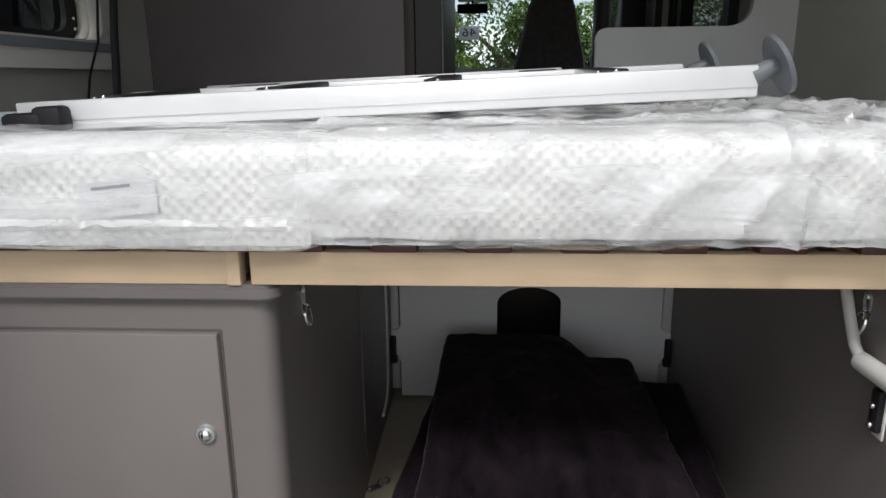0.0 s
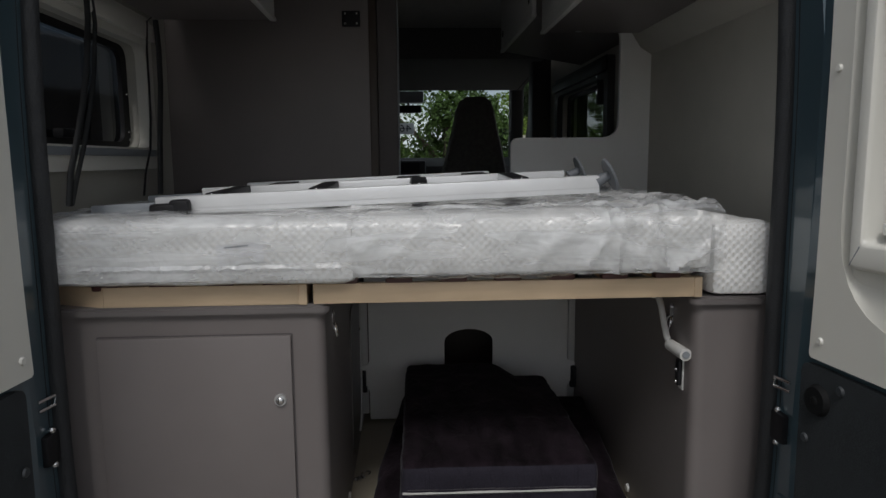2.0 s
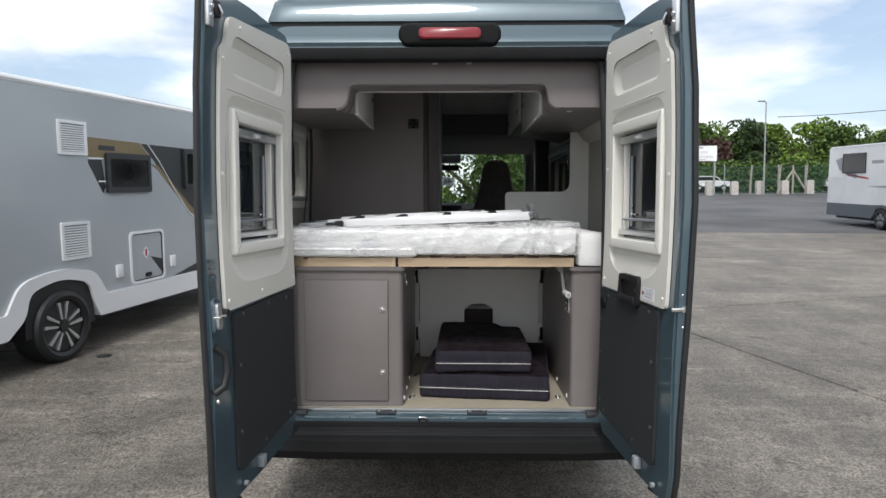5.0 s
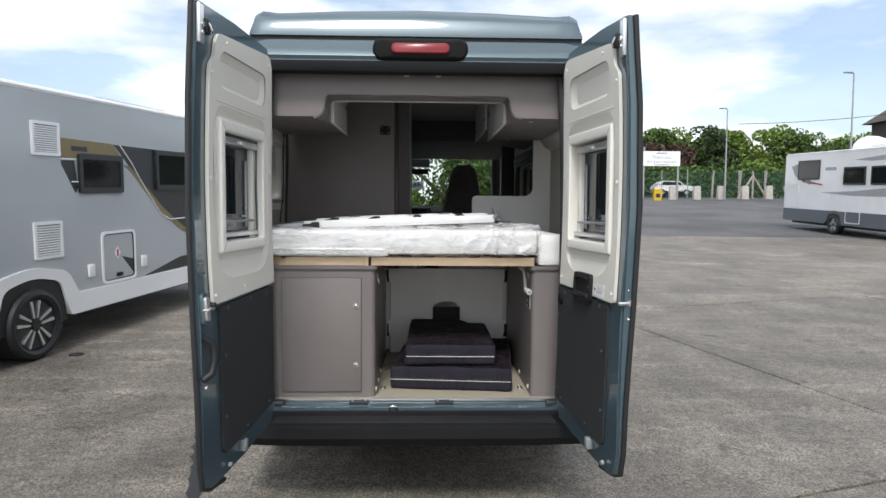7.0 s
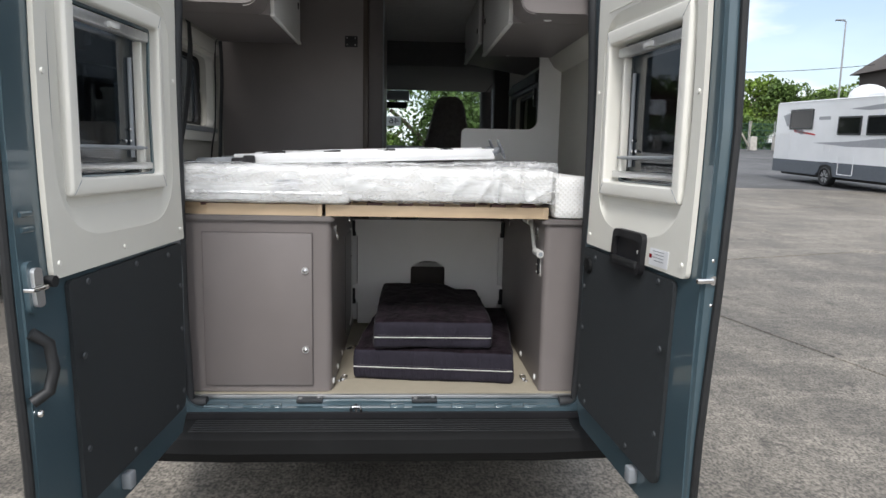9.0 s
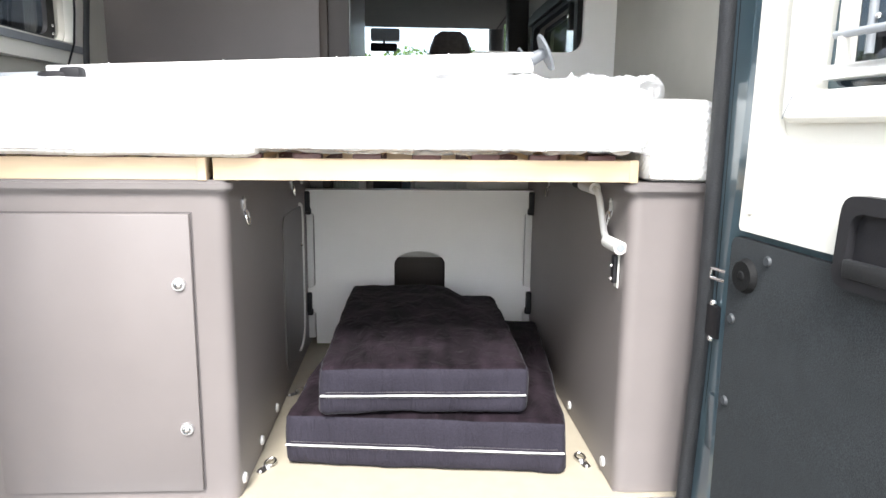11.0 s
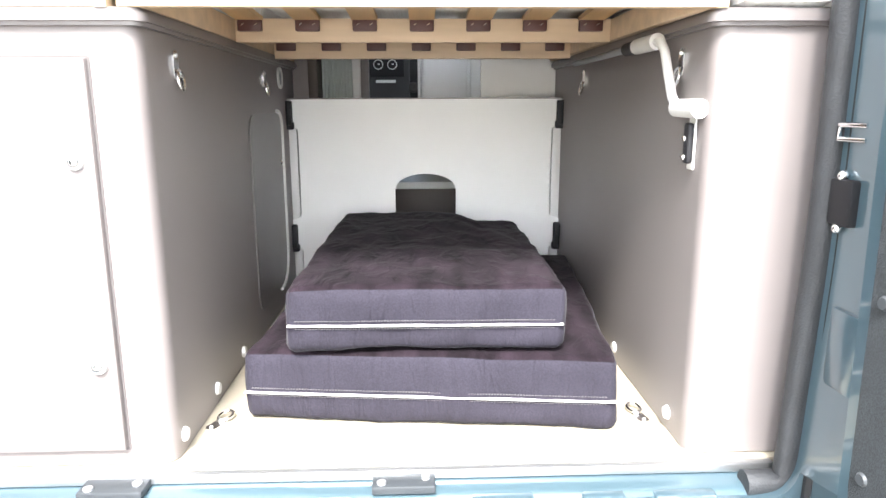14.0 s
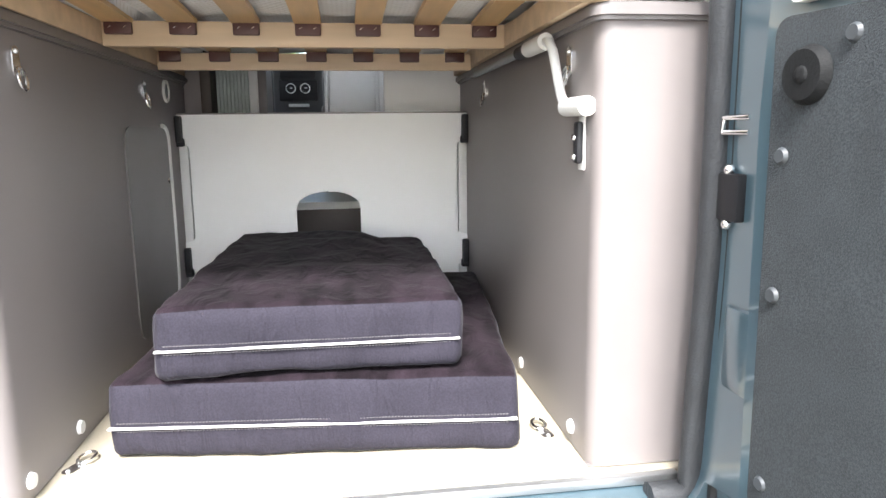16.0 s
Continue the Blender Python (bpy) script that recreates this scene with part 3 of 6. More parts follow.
def rear_door(s, m, L, W, o, label):
    """One leaf: L to its free edge, W to the edge of its trim, o shifts the window along it."""
    door = empty("rear_door", m, label, "door", "rear doors")

    def bow(z):
        return -0.02 * max(0.0, 1 - ((z - 1.68) / 0.56) ** 2)

    def flat(u, z, t):
        return (-s * t, -u, z)

    def to3(u, z, t):
        return (-s * (t + bow(z)), -u, z)
    fat = 0.8 if s < 0 else 1.3
    e0 = 0.03 if s < 0 else -0.012
    cuts = [0.62 + 0.06 * k for k in range(29)]
    free = [(L - 0.05 - 0.03, 0.505), (L - 0.02, 0.53), (L, 0.62), (L, 0.8), (L + 0.004, 1.0), (L + 0.006, 1.2), (L + 0.006, 1.6), (L + 0.003, 2.0), (L, 2.2), (L - 0.005, 2.335)]
    outline = [(e0 - 0.02, 0.60), (e0 + 0.02, 0.545), (0.4, 0.515)] + free + [(0.45, 2.345), (0.06, 2.335), (0.015, 2.28), (e0 - 0.03, 1.9), (e0 - 0.03, 1.3)]
    win = rrect(o + 0.145, o + 0.575, 1.455, 1.885, 0.03)
    shell = part("door_shell", plate(outline, [rrect(0.11, W - 0.065, 2.01, 2.22, 0.06), arc([(0.03, 1.28, 0.20), (W - 0.025, 1.28, 0.20), (W - 0.025, 2.0, 0.10), (0.03, 2.0, 0.14)], 8)], to3, -0.026, -0.016, rows=cuts), "paint", door)
    bm = plate(outline, [win], lambda u, z, t: flat(u + (0.012 if u > 0.5 else 0), z, fat * bulge(z) + t), 0.0, 0.006, rows=cuts)
    part("outer_skin", bm, "paint", door)
    edge = rings([[to3(u, z, -0.02) for u, z in outline], [to3(u + (0.012 if u > 0.5 else -0.0), z, -0.023) for u, z in outline], [flat(u + (0.012 if u > 0.5 else 0), z, fat * bulge(z) + 0.003) for u, z in outline]], caps=False)
    part("door_edge", edge, "paint", door)
    lip = [flat(u + 0.016, z, fat * bulge(z) - 0.003) for u, z in free]
    part("edge_seal", tube([flat(L - 0.2, 0.49, fat * bulge(0.5))] + lip, 0.011, 8), "rubber", door, "black rubber edge seal")
    # cream trim: pressed pocket above, wide hollow round the window
    trim_out = arc([(0.005, 1.225, 0.01), (W, 1.215, 0.02), (W, 2.13, 0.02), (W - 0.037, 2.16, 0.02), (W - 0.047, 2.255, 0.06), (0.05, 2.30, 0.06), (0.0, 2.0, 0.1), (-0.005, 1.6, 0.1)], 5)
    pocket = [rrect(0.11, W - 0.085, 2.055, 2.20, 0.06), rrect(0.145, W - 0.12, 2.075, 2.165, 0.05)]
    hollow = [arc([(0.05, 1.30, 0.20), (W - 0.045, 1.30, 0.20), (W - 0.045, 1.99, 0.10), (0.05, 1.99, 0.14)], 8), arc([(o + 0.09, 1.375, 0.05), (o + 0.635, 1.375, 0.05), (o + 0.635, 1.955, 0.05), (o + 0.09, 1.955, 0.05)], 8)]
    trim = part("trim_panel", plate(trim_out, [pocket[0], hollow[0]], to3, 0.0, -0.014, rows=cuts), "cream", door, "cream moulded plastic trim")
    part("pocket", rings([[to3(u, z, -0.001) for u, z in pocket[0]], [to3(u, z, -0.006) for u, z in pocket[0]], [to3(u, z, -0.0225) for u, z in pocket[1]]], caps=False), "cream", trim)
    bm = bmesh.new()
    bm.faces.new([bm.verts.new(to3(u, z, -0.022)) for u, z in pocket[1]])
    part("pocket_floor", bm, "cream", trim)
    part("crease", rings([[to3(u, 2.004, 0.0), to3(u, 2.002, 0.003), to3(u, 2.0, 0.0)] for u in (0.09, W - 0.055)]), "cream", trim)
    part("hollow", rings([[to3(u, z, -0.001) for u, z in hollow[0]], [to3(u * 0.5 + p * 0.5, z * 0.5 + q * 0.5, -0.008) for (u, z), (p, q) in zip(*hollow)], [to3(u, z, -0.0165) for u, z in hollow[1]]], caps=False), "cream", trim)
    part("hollow_floor", plate(hollow[1], [rrect(o + 0.13, o + 0.59, 1.44, 1.90, 0.02)], to3, -0.016, -0.0185, rows=cuts), "cream", trim)
    # window
    frame_out, frame_in = rrect(o + 0.108, o + 0.63, 1.403, 1.943, 0.014), rrect(o + 0.135, o + 0.585, 1.45, 1.895, 0.012)

    def toward(k, t):
        """The ring a share k of the way from the outer to the inner edge of the frame."""
        return [flat(a + (c - a) * k, b + (d - b) * k, t) for (a, b), (c, d) in zip(frame_out, frame_in)]
    window = part("window_frame", rings([toward(0, -0.085), toward(0, -0.022), toward(0.03, -0.018), toward(0.1, -0.0125), toward(0.16, -0.0115), toward(0.18, -0.0113), toward(0.86, -0.0118), toward(0.9, -0.0122), toward(0.97, -0.016), toward(1, -0.022), toward(1, -0.026), toward(1, -0.09)], caps=False), "cream_gloss", door, "cream window frame")
    for u, z, du, dz in ((0.108, 1.403, 0.027, 0.047), (0.63, 1.403, -0.045, 0.047), (0.63, 1.943, -0.045, -0.048), (0.108, 1.943, 0.027, -0.048)):
        part("mitre", tube([flat(o + u + du * k, z + dz * k, -0.0118) for k in (0.15, 0.4, 0.6, 0.88)], 0.0012, 5), "grey_plastic", window, "thin mitre joint")
    pane = part("pane", plate(frame_in, [], flat, -0.080, -0.084), "glass", window, "dark tinted acrylic pane")
    pane.visible_shadow = False
    part("blind_cassette", box(*sorted((-s * -0.035, -s * -0.07)), -o - 0.57, -o - 0.15, 1.852, 1.882, 0.005), "alu", window, "grey roller blind cassette")
    part("blind_catch", box(*sorted((-s * -0.025, -s * -0.045)), -o - 0.39, -o - 0.34, 1.856, 1.872, 0.003), "pale_plastic", window)
    part("lower_rail", box(*sorted((-s * -0.035, -s * -0.07)), -o - 0.57, -o - 0.15, 1.465, 1.486, 0.004), "alu", window, "grey blind rail")
    part("handle_bar", cyl(flat(o + 0.155, 1.53, -0.055), flat(o + 0.565, 1.53, -0.055), 0.006), "grey_plastic", window, "grey blind pull bar")
    for uu in (o + 0.17, o + 0.548):
        part("guide", box(*sorted((-s * -0.05, -s * -0.075)), -uu - 0.006, -uu + 0.006, 1.486, 1.852, 0.002), "cream_gloss", window)
    # window stays and their catches behind the pane
    part("stay", cyl(flat(o + 0.20, 1.5, -0.074), flat(o + 0.20, 1.8, -0.074), 0.006), "grey_plastic", window)
    for du, dz in ((0, 0), (0.0, 0.035), (0.03, 0)):
        part("stay_screw", ball(flat(o + 0.21 + du, 1.55 + dz, -0.074), 0.005), "chrome", window)
    # dark lower lining
    low_out = arc([(e0 + 0.01, 0.64, 0.04), (W - 0.075, 0.60, 0.04), (W - 0.055, 1.20, 0.02), (e0, 1.213, 0.02)], 5)
    low = part("lower_panel", plate(low_out, [], to3, -0.002, -0.014), "carpet", door, "black textured lower lining")
    for u, z in ((e0 + 0.028, 0.70), (e0 + 0.026, 0.92), (e0 + 0.025, 1.07), (e0 + 0.10, 1.185), (0.34, 1.19), (W - 0.14, 1.185), (W - 0.10, 1.0), (W - 0.10, 0.75), (0.4, 0.64), (e0 + 0.08, 0.66)):
        part("stud", cyl(to3(u, z, -0.003), to3(u, z, 0.001), 0.0095, 0.007, 12), "stud", low)
    for u, z in ((0.03, 1.26), (0.4, 1.25), (W - 0.025, 1.25), (W - 0.02, 1.7), (0.02, 1.75), (W - 0.02, 2.1), (W - 0.15, 2.235), (0.08, 2.25)):
        part("trim_stud", cyl(to3(u, z, -0.001), to3(u, z, 0.004), 0.008, 0.006, 12), "cream_gloss", trim)
    # top bracket and bottom catch
    br = part("bracket", box(*sorted((-s * -0.02, -s * -0.005)), -L - 0.003, -L + 0.037, 2.185, 2.325, 0.004), "alu", door, "zinc latch bracket")
    for z in (2.222, 2.252):
        part("bolt", cyl(to3(L - 0.017, z, -0.006), to3(L - 0.017, z, 0.002), 0.008), "chrome", br)
    lt = part("latch", box(*sorted((-s * -0.02, -s * 0.004)), -L + 0.042, -L + 0.077, 2.225, 2.28, 0.006), "black", door, "black bolt latch")
    part("bolt", tube([to3(L - 0.072, 2.23, 0.004), to3(L - 0.062, 2.24, 0.012), to3(L - 0.052, 2.265, 0.004)], 0.005), "chrome", lt)
    bt = part("lower_latch", box(*sorted((-s * -0.018, -s * 0.012)), -0.465, -0.43, 0.545, 0.595, 0.006), "grey_plastic", door, "zinc lower latch")
    part("bolt", cyl(to3(0.60, 0.54, -0.01), to3(0.60, 0.54, 0.004), 0.010), "grey_plastic", bt)
    for z in (1.34, 1.375) if s < 0 else ():
        part("pressing", rings([[to3(u, z + h, -0.016 + d) for h, d in ((-0.007, 0), (-0.003, 0.006), (0.003, 0.006), (0.007, 0))] for u in (L - 0.055, L - 0.012)]), "paint", door)
    if s < 0:
        pl = part("lock_plate", plate(rrect(L - 0.05, L + 0.0, 1.15, 1.27, 0.02), [], to3, -0.016, -0.004), "paint", door)
        part("lock", plate(rrect(L - 0.04, L - 0.01, 1.165, 1.255, 0.013), [], to3, -0.004, 0.006), "alu", pl, "zinc lock body")
        part("bolt", box(0.004, 0.03, -L - 0.04, -L + 0.015, 1.21, 1.22, 0.003), "chrome", pl)
        part("buffer", cyl(to3(L - 0.075, 1.215, -0.01), to3(L - 0.075, 1.215, 0.012), 0.014), "rubber", door)
        part("pull_handle", tube([to3(L + 0.013, 0.95, -0.01), to3(L - 0.012, 0.97, 0.015), to3(L - 0.027, 1.02, 0.02), to3(L - 0.022, 1.08, 0.015), to3(L + 0.003, 1.11, -0.01)], 0.014, 10), "rubber", door, "black rubber pull strap")
        part("pin", ball(to3(L - 0.012, 0.915, -0.01), 0.009), "chrome", door)
    else:
        hd = part("handle_recess", plate(rrect(0.243, 0.445, 1.185, 1.308, 0.025), [rrect(0.263, 0.427, 1.20, 1.285, 0.02)], to3, -0.004, 0.016), "black", door, "black recessed door handle")
        part("recess_floor", plate(rrect(0.253, 0.437, 1.193, 1.295, 0.02), [], to3, 0.0015, 0.003), "black", hd)
        part("grip", box(-0.016, -0.004, -0.425, -0.265, 1.20, 1.225, 0.004), "rubber", hd)
        part("buffer", cyl(to3(0.038, 1.151, -0.004), to3(0.038, 1.151, 0.006), 0.030, 0.025, 24), "bumper_plastic", door, "round black rubber buffer")
        part("buffer_core", ball(to3(0.038, 1.151, 0.006), 0.009, 0.3, 1, 1), "bumper_plastic", door)
        st = part("sticker", plate(rrect(0.47, 0.575, 1.226, 1.275, 0.003), [], to3, 0.0005, 0.0015), "paper", door, "white notice sticker with small print")
        for i in range(4):
            part("print_line", box(-0.0025, -0.0018, -0.567, -0.515 + 0.010 * (i % 2), 1.2425 + i * 0.009, 1.2445 + i * 0.009), "grey_plastic", st)
        part("print_mark", box(-0.0025, -0.0018, -0.50, -0.486, 1.248, 1.26), "red", st, "small red warning mark")
        part("striker_pin", cyl(to3(L + 0.005, 1.225, -0.042), to3(L + 0.022, 1.225, -0.042), 0.012), "chrome", door)
        part("bolt", box(0.0, 0.045, -L - 0.03, -L - 0.018, 1.218, 1.232, 0.003), "chrome", door)
        for t, z in ((-0.036, 1.275), (-0.056, 1.275), (-0.046, 1.16)):
            part("stud", ball(to3(L + 0.013, z, t), 0.007), "chrome", door)
    return door


rear_door(-1, pose(-0.684, -0.285, 0, 0, 0, -5.5), 0.825, 0.735, 0.0, "open grey-blue rear door with cream trim and black lower lining")
rear_door(1, pose(0.709, -0.28, 0, 0, 0, 7.0), 0.712, 0.67, -0.03, "open grey-blue rear door with recessed black handle and notice sticker")


# ---- furniture round the load bay ----
def rounded_cabinet(name, m, x0, x1, right_round, label):
    """A unit with one softly rounded front corner; local y runs into the van."""
    c = empty(name, m, label, "cabinet", "rear cabinets")
    r = 0.032
    def outline(g=0.0):
        pts = [(x0 - g * (right_round < 0), 0 - g, r if right_round < 0 else 0), (x1 + g * (right_round > 0), 0 - g, r if right_round > 0 else 0), (x1 + g * (right_round > 0), 1.21, 0), (x0 - g * (right_round < 0), 1.21, 0)]
        return arc(pts, 8)
    part("body", plate(outline(), [], XY, 0.008, 0.697), "mocha", c)
    top = plate(outline(0.014), [], XY, 0.697, 0.722)
    bmesh.ops.bevel(top, geom=[e for e in top.edges if abs(e.verts[0].co.z - e.verts[1].co.z) < 1e-5 and len(e.link_faces) == 2 and e.calc_face_angle(0) > 1], offset=0.006, segments=2, affect="EDGES")
    part("top", top, "mocha_edge", c, "rounded grey-brown top edge")
    part("plinth", box(x0, x1 - 0.02, 0.006, 0.03, 0.0, 0.008), "mocha_edge", c)
    return c


left = rounded_cabinet("storage_cabinet", pose(0, 0.012, F - 0.006), -0.93, -0.220, 1, "grey-brown laminate storage cabinet with a closed door")
door = part("door", box(-0.717, -0.295, -0.012, 0.004, 0.038, 0.652, 0.003), "mocha", left)
part("shadow_gap", plate(rrect(-0.7205, -0.2915, 0.0345, 0.6555, 0.003), [rrect(-0.717, -0.295, 0.038, 0.652, 0.003)], XZ, -0.0015, 0.003), "mocha_dark", left)
for z in (0.505, 0.185):
    k = part("latch", cyl((-0.322, -0.012, z), (-0.322, -0.018, z), 0.014, 0.013, 20), "alu", door, "round chrome push latch")
    part("button", ball((-0.322, -0.02, z), 0.0095, 1, 0.6, 1), "chrome", k)
right = rounded_cabinet("end_cabinet", pose(0, 0.012, F - 0.006), 0.628, 0.94, -1, "narrow grey-brown laminate end cabinet with rounded corner")


def tie_ring(m, label):
    r = empty("lashing_ring", m, label, "lashing ring", "lashing rings")
    part("plate", plate(rrect(-0.011, 0.011, -0.024, 0.024, 0.011), [], lambda a, b, t: (t, a, b), 0.0, 0.003), "chrome", r)
    for z in (-0.016, 0.016):
        part("screw", ball((0.003, 0, z), 0.004), "alu", r)
    pts = [(0.006 + 0.005 * (1 - math.cos(a)) / 2, 0.012 * math.sin(a), -0.024 + 0.016 * math.cos(a)) for a in [i * math.pi / 7 for i in range(15)]]
    part("ring", tube(pts, 0.003, 8), "chrome", r)
    return r


tie_ring(pose(-0.219, 0.152, 1.21), "chrome lashing ring on the bay side wall")
tie_ring(pose(-0.219, 0.80, 1.212), "chrome lashing ring on the bay side wall")
tie_ring(pose(0.627, 0.14, 1.212, 0, 0, 180), "chrome lashing ring on the bay side wall")
tie_ring(pose(0.627, 0.822, 1.212, 0, 0, 180), "chrome lashing ring on the bay side wall")
tie_ring(pose(-0.195, 0.15, F, 0, -90, 65), "chrome lashing ring on the load floor")
tie_ring(pose(0.595, 0.15, F, 0, -90, 100), "chrome lashing ring on the load floor")
tie_ring(pose(-0.20, 0.62, F, 0, -90, 40), "chrome lashing ring on the load floor")
for x, s, ys in ((-0.220, 1, (0.054, 0.242, 0.445)), (0.628, -1, (0.101, 0.436))):
    for y in ys:
        tagged(link("screw_cap", cyl((x, y, F + 0.033), (x + s * 0.006, y, F + 0.033), 0.013, 0.011, 16), "locker"), "round pale plastic screw cap low on the bay wall", "screw cap", "screw caps")
vt = empty("round_vent", pose(-0.220, 1.003, 1.224), "round pale plastic vent on the bay wall", "vent")
part("rim", plate([(0.03 * math.cos(a), 0.03 * math.sin(a)) for a in [i * math.pi / 12 for i in range(24)]], [[(0.022 * math.cos(a), 0.022 * math.sin(a)) for a in [i * math.pi / 12 for i in range(24)]]], lambda a, b, t: (t, a, b), 0, 0.006), "pale_plastic", vt)
part("insert", cyl((0, 0, 0), (0.003, 0, 0), 0.023, seg=20), "grey_plastic", vt)

# access flap in the bay's left side
flap_out = arc([(0.56, 0.63, 0.05), (0.93, 0.63, 0.11), (0.93, 1.13, 0.05), (0.56, 1.13, 0.05)], 6)
flap = empty("access_flap", pose(-0.220, 0.05, 0), "grey-brown access flap with pale edging in the bay wall", "flap")
part("board", plate(arc([(0.565, 0.635, 0.05), (0.925, 0.635, 0.11), (0.925, 1.125, 0.05), (0.565, 1.125, 0.05)], 6), [], YZ, 0.0005, 0.004), "mocha_flap", flap)
part("edging", tube([(0.004, a, b) for a, b in flap_out[7:21]], 0.006, 8), "pale_plastic", flap, "pale plastic edging")
part("lock", ball((0.005, 0.905, 0.985), 0.009, 0.6, 1, 1), "chrome", flap)

# white rear board under the bed, with an arched opening, hung in black clips
bx0, bx1 = -0.226, 0.632
arch = [(0.106, 0.66), (0.298, 0.66), (0.298, 0.885)] + [(0.202 + 0.096 * math.cos(a), 0.885 + 0.05 * math.sin(a)) for a in [math.pi * i / 12 for i in range(1, 12)]] + [(0.106, 0.885)]
outer = arc([(bx0 + 0.035, 0.575, 0), (bx1 - 0.035, 0.575, 0), (bx1 - 0.035, 0.70, 0.012), (bx1 - 0.002, 0.705, 0.0), (bx1 - 0.002, 0.79, 0), (bx1 - 0.035, 0.80, 0.012), (bx1 - 0.035, 1.078, 0.012), (bx1 - 0.002, 1.085, 0), (bx1 - 0.002, 1.165, 0.004), (bx0 + 0.002, 1.165, 0.004), (bx0 + 0.002, 1.085, 0), (bx0 + 0.035, 1.078, 0.012), (bx0 + 0.035, 0.80, 0.012), (bx0 + 0.002, 0.79, 0), (bx0 + 0.002, 0.705, 0), (bx0 + 0.035, 0.70, 0.012)], 3)
bb = empty("divider_board", pose(0, 1.105, F), "pale grey removable divider board with an arched opening", "board")
up = lambda a, b, t: (a, t, b - F)
part("board", plate(outer, [arch], up, 0, 0.015), "white", bb)
part("edge_strip", box(bx0 + 0.003, bx0 + 0.03, 0.006, 0.02, 0.03, 0.53, 0.002), "locker", bb)
part("edge_strip", box(bx1 - 0.03, bx1 - 0.003, 0.006, 0.02, 0.03, 0.53, 0.002), "locker", bb)
for x in (bx0 + 0.012, bx1 - 0.012):
    for z in (0.52, 0.137):
        part("clip", box(x - 0.010, x + 0.010, -0.028, 0.0, z, z + 0.075, 0.005), "black", bb, "black plastic clip")
        part("clip_foot", box(x - 0.014, x + 0.014, -0.022, 0.0, z - 0.012, z + 0.012, 0.005), "black", bb)
part("top_edge", box(bx0 + 0.004, bx1 - 0.004, -0.001, 0.016, 0.5985, 0.6025), "mocha_edge", bb)
wall("baseboard", box(-0.25, 0.64, 1.46, 1.475, F, 0.843), "brown", "dark brown board behind the divider", "panel")
wall("sill", box(-0.2, 0.6, 1.455, 1.9, 0.845, 0.87), "locker", "pale shelf behind the divider", "panel")


# ---- bed ----
def bed_frame(name, m, x0, x1, label, chamfer, slat_xs):
    b = empty(name, m, label, "bed base", "bed bases")
    z0, z1 = 0.0, 0.045
    part("front_rail", box(x0 + (0.12 if chamfer else 0), x1, 0, 0.02, z0, z1, 0.002), "birch", b)
    if chamfer:
        part("corner_rail", rings([[(x0 + 0.12, 0, z), (x0 + 0.12, 0.02, z), (x0 + 0.0, 0.07, z), (x0, 0.05, z)] for z in (z0, z1)]), "birch", b)
    part("side_rail", box(x0 + 0.012, x0 + 0.034, 0.022 + 0.05 * chamfer, 1.2, z0, z1, 0.002), "birch", b)
    part("side_rail", box(x1 - 0.032, x1 - 0.01, 0.022, 1.2, z0, z1, 0.002), "birch", b)
    part("end_cap", box(x1 - 0.018, x1 + 0.001, -0.002, 0.022, z0 - 0.001, z1 + 0.001, 0.002), "birch", b)
    part("cross_rail", box(x0 + 0.035, x1 - 0.033, 0.50, 0.522, z0 - 0.004, z1, 0.002), "birch", b)
    part("cross_rail", box(x0 + 0.035, x1 - 0.033, 0.893, 0.913, z0 - 0.012, z1 - 0.015, 0.002), "birch", b)
    for x in slat_xs:
        for y0, y1, dz in ((0.012, 0.505, 0.0), (0.518, 0.898, -0.008)):
            part("slat", rings([[(x - 0.027, y, 0.040 + dz + k), (x + 0.027, y, 0.040 + dz + k), (x + 0.027, y, 0.049 + dz + k), (x - 0.027, y, 0.049 + dz + k)] for y, k in ((y0, 0), (y0 * 0.75 + y1 * 0.25, 0.006), ((y0 + y1) / 2, 0.008), (y0 * 0.25 + y1 * 0.75, 0.006), (y1, 0))]), "slat", b)
        part("slat_holder", box(x - 0.03, x + 0.03, 0.001, 0.03, 0.036, 0.056, 0.004), "holder", b, "maroon rubber slat holder")
        for y in (0.496, 0.889):
            h = part("slat_holder", box(x - 0.026, x + 0.026, y - 0.006, y + 0.012, 0.018 - 0.01 * (y > 0.6), 0.052 - 0.012 * (y > 0.6), 0.003), "holder", b, "maroon rubber slat holder")
            if y < 0.6:
                for d in (-0.014, 0.014):
                    part("staple", cyl((x + d - 0.003, y - 0.0066, 0.030), (x + d + 0.003, y - 0.0066, 0.034), 0.0011, seg=6), "chrome", h)
    return b


BZ = 1.282
bed_frame("bed_base", pose(0, 0.002, BZ), -0.242, 0.636, "birch slatted bed base with maroon rubber slat holders", False, [-0.174 + 0.122 * i for i in range(7)])
bed_frame("bed_base", pose(0, 0.002, BZ), -0.815, -0.256, "birch slatted bed base with cut corner on the cabinet top", True, [-0.69 + 0.122 * i for i in range(4)])


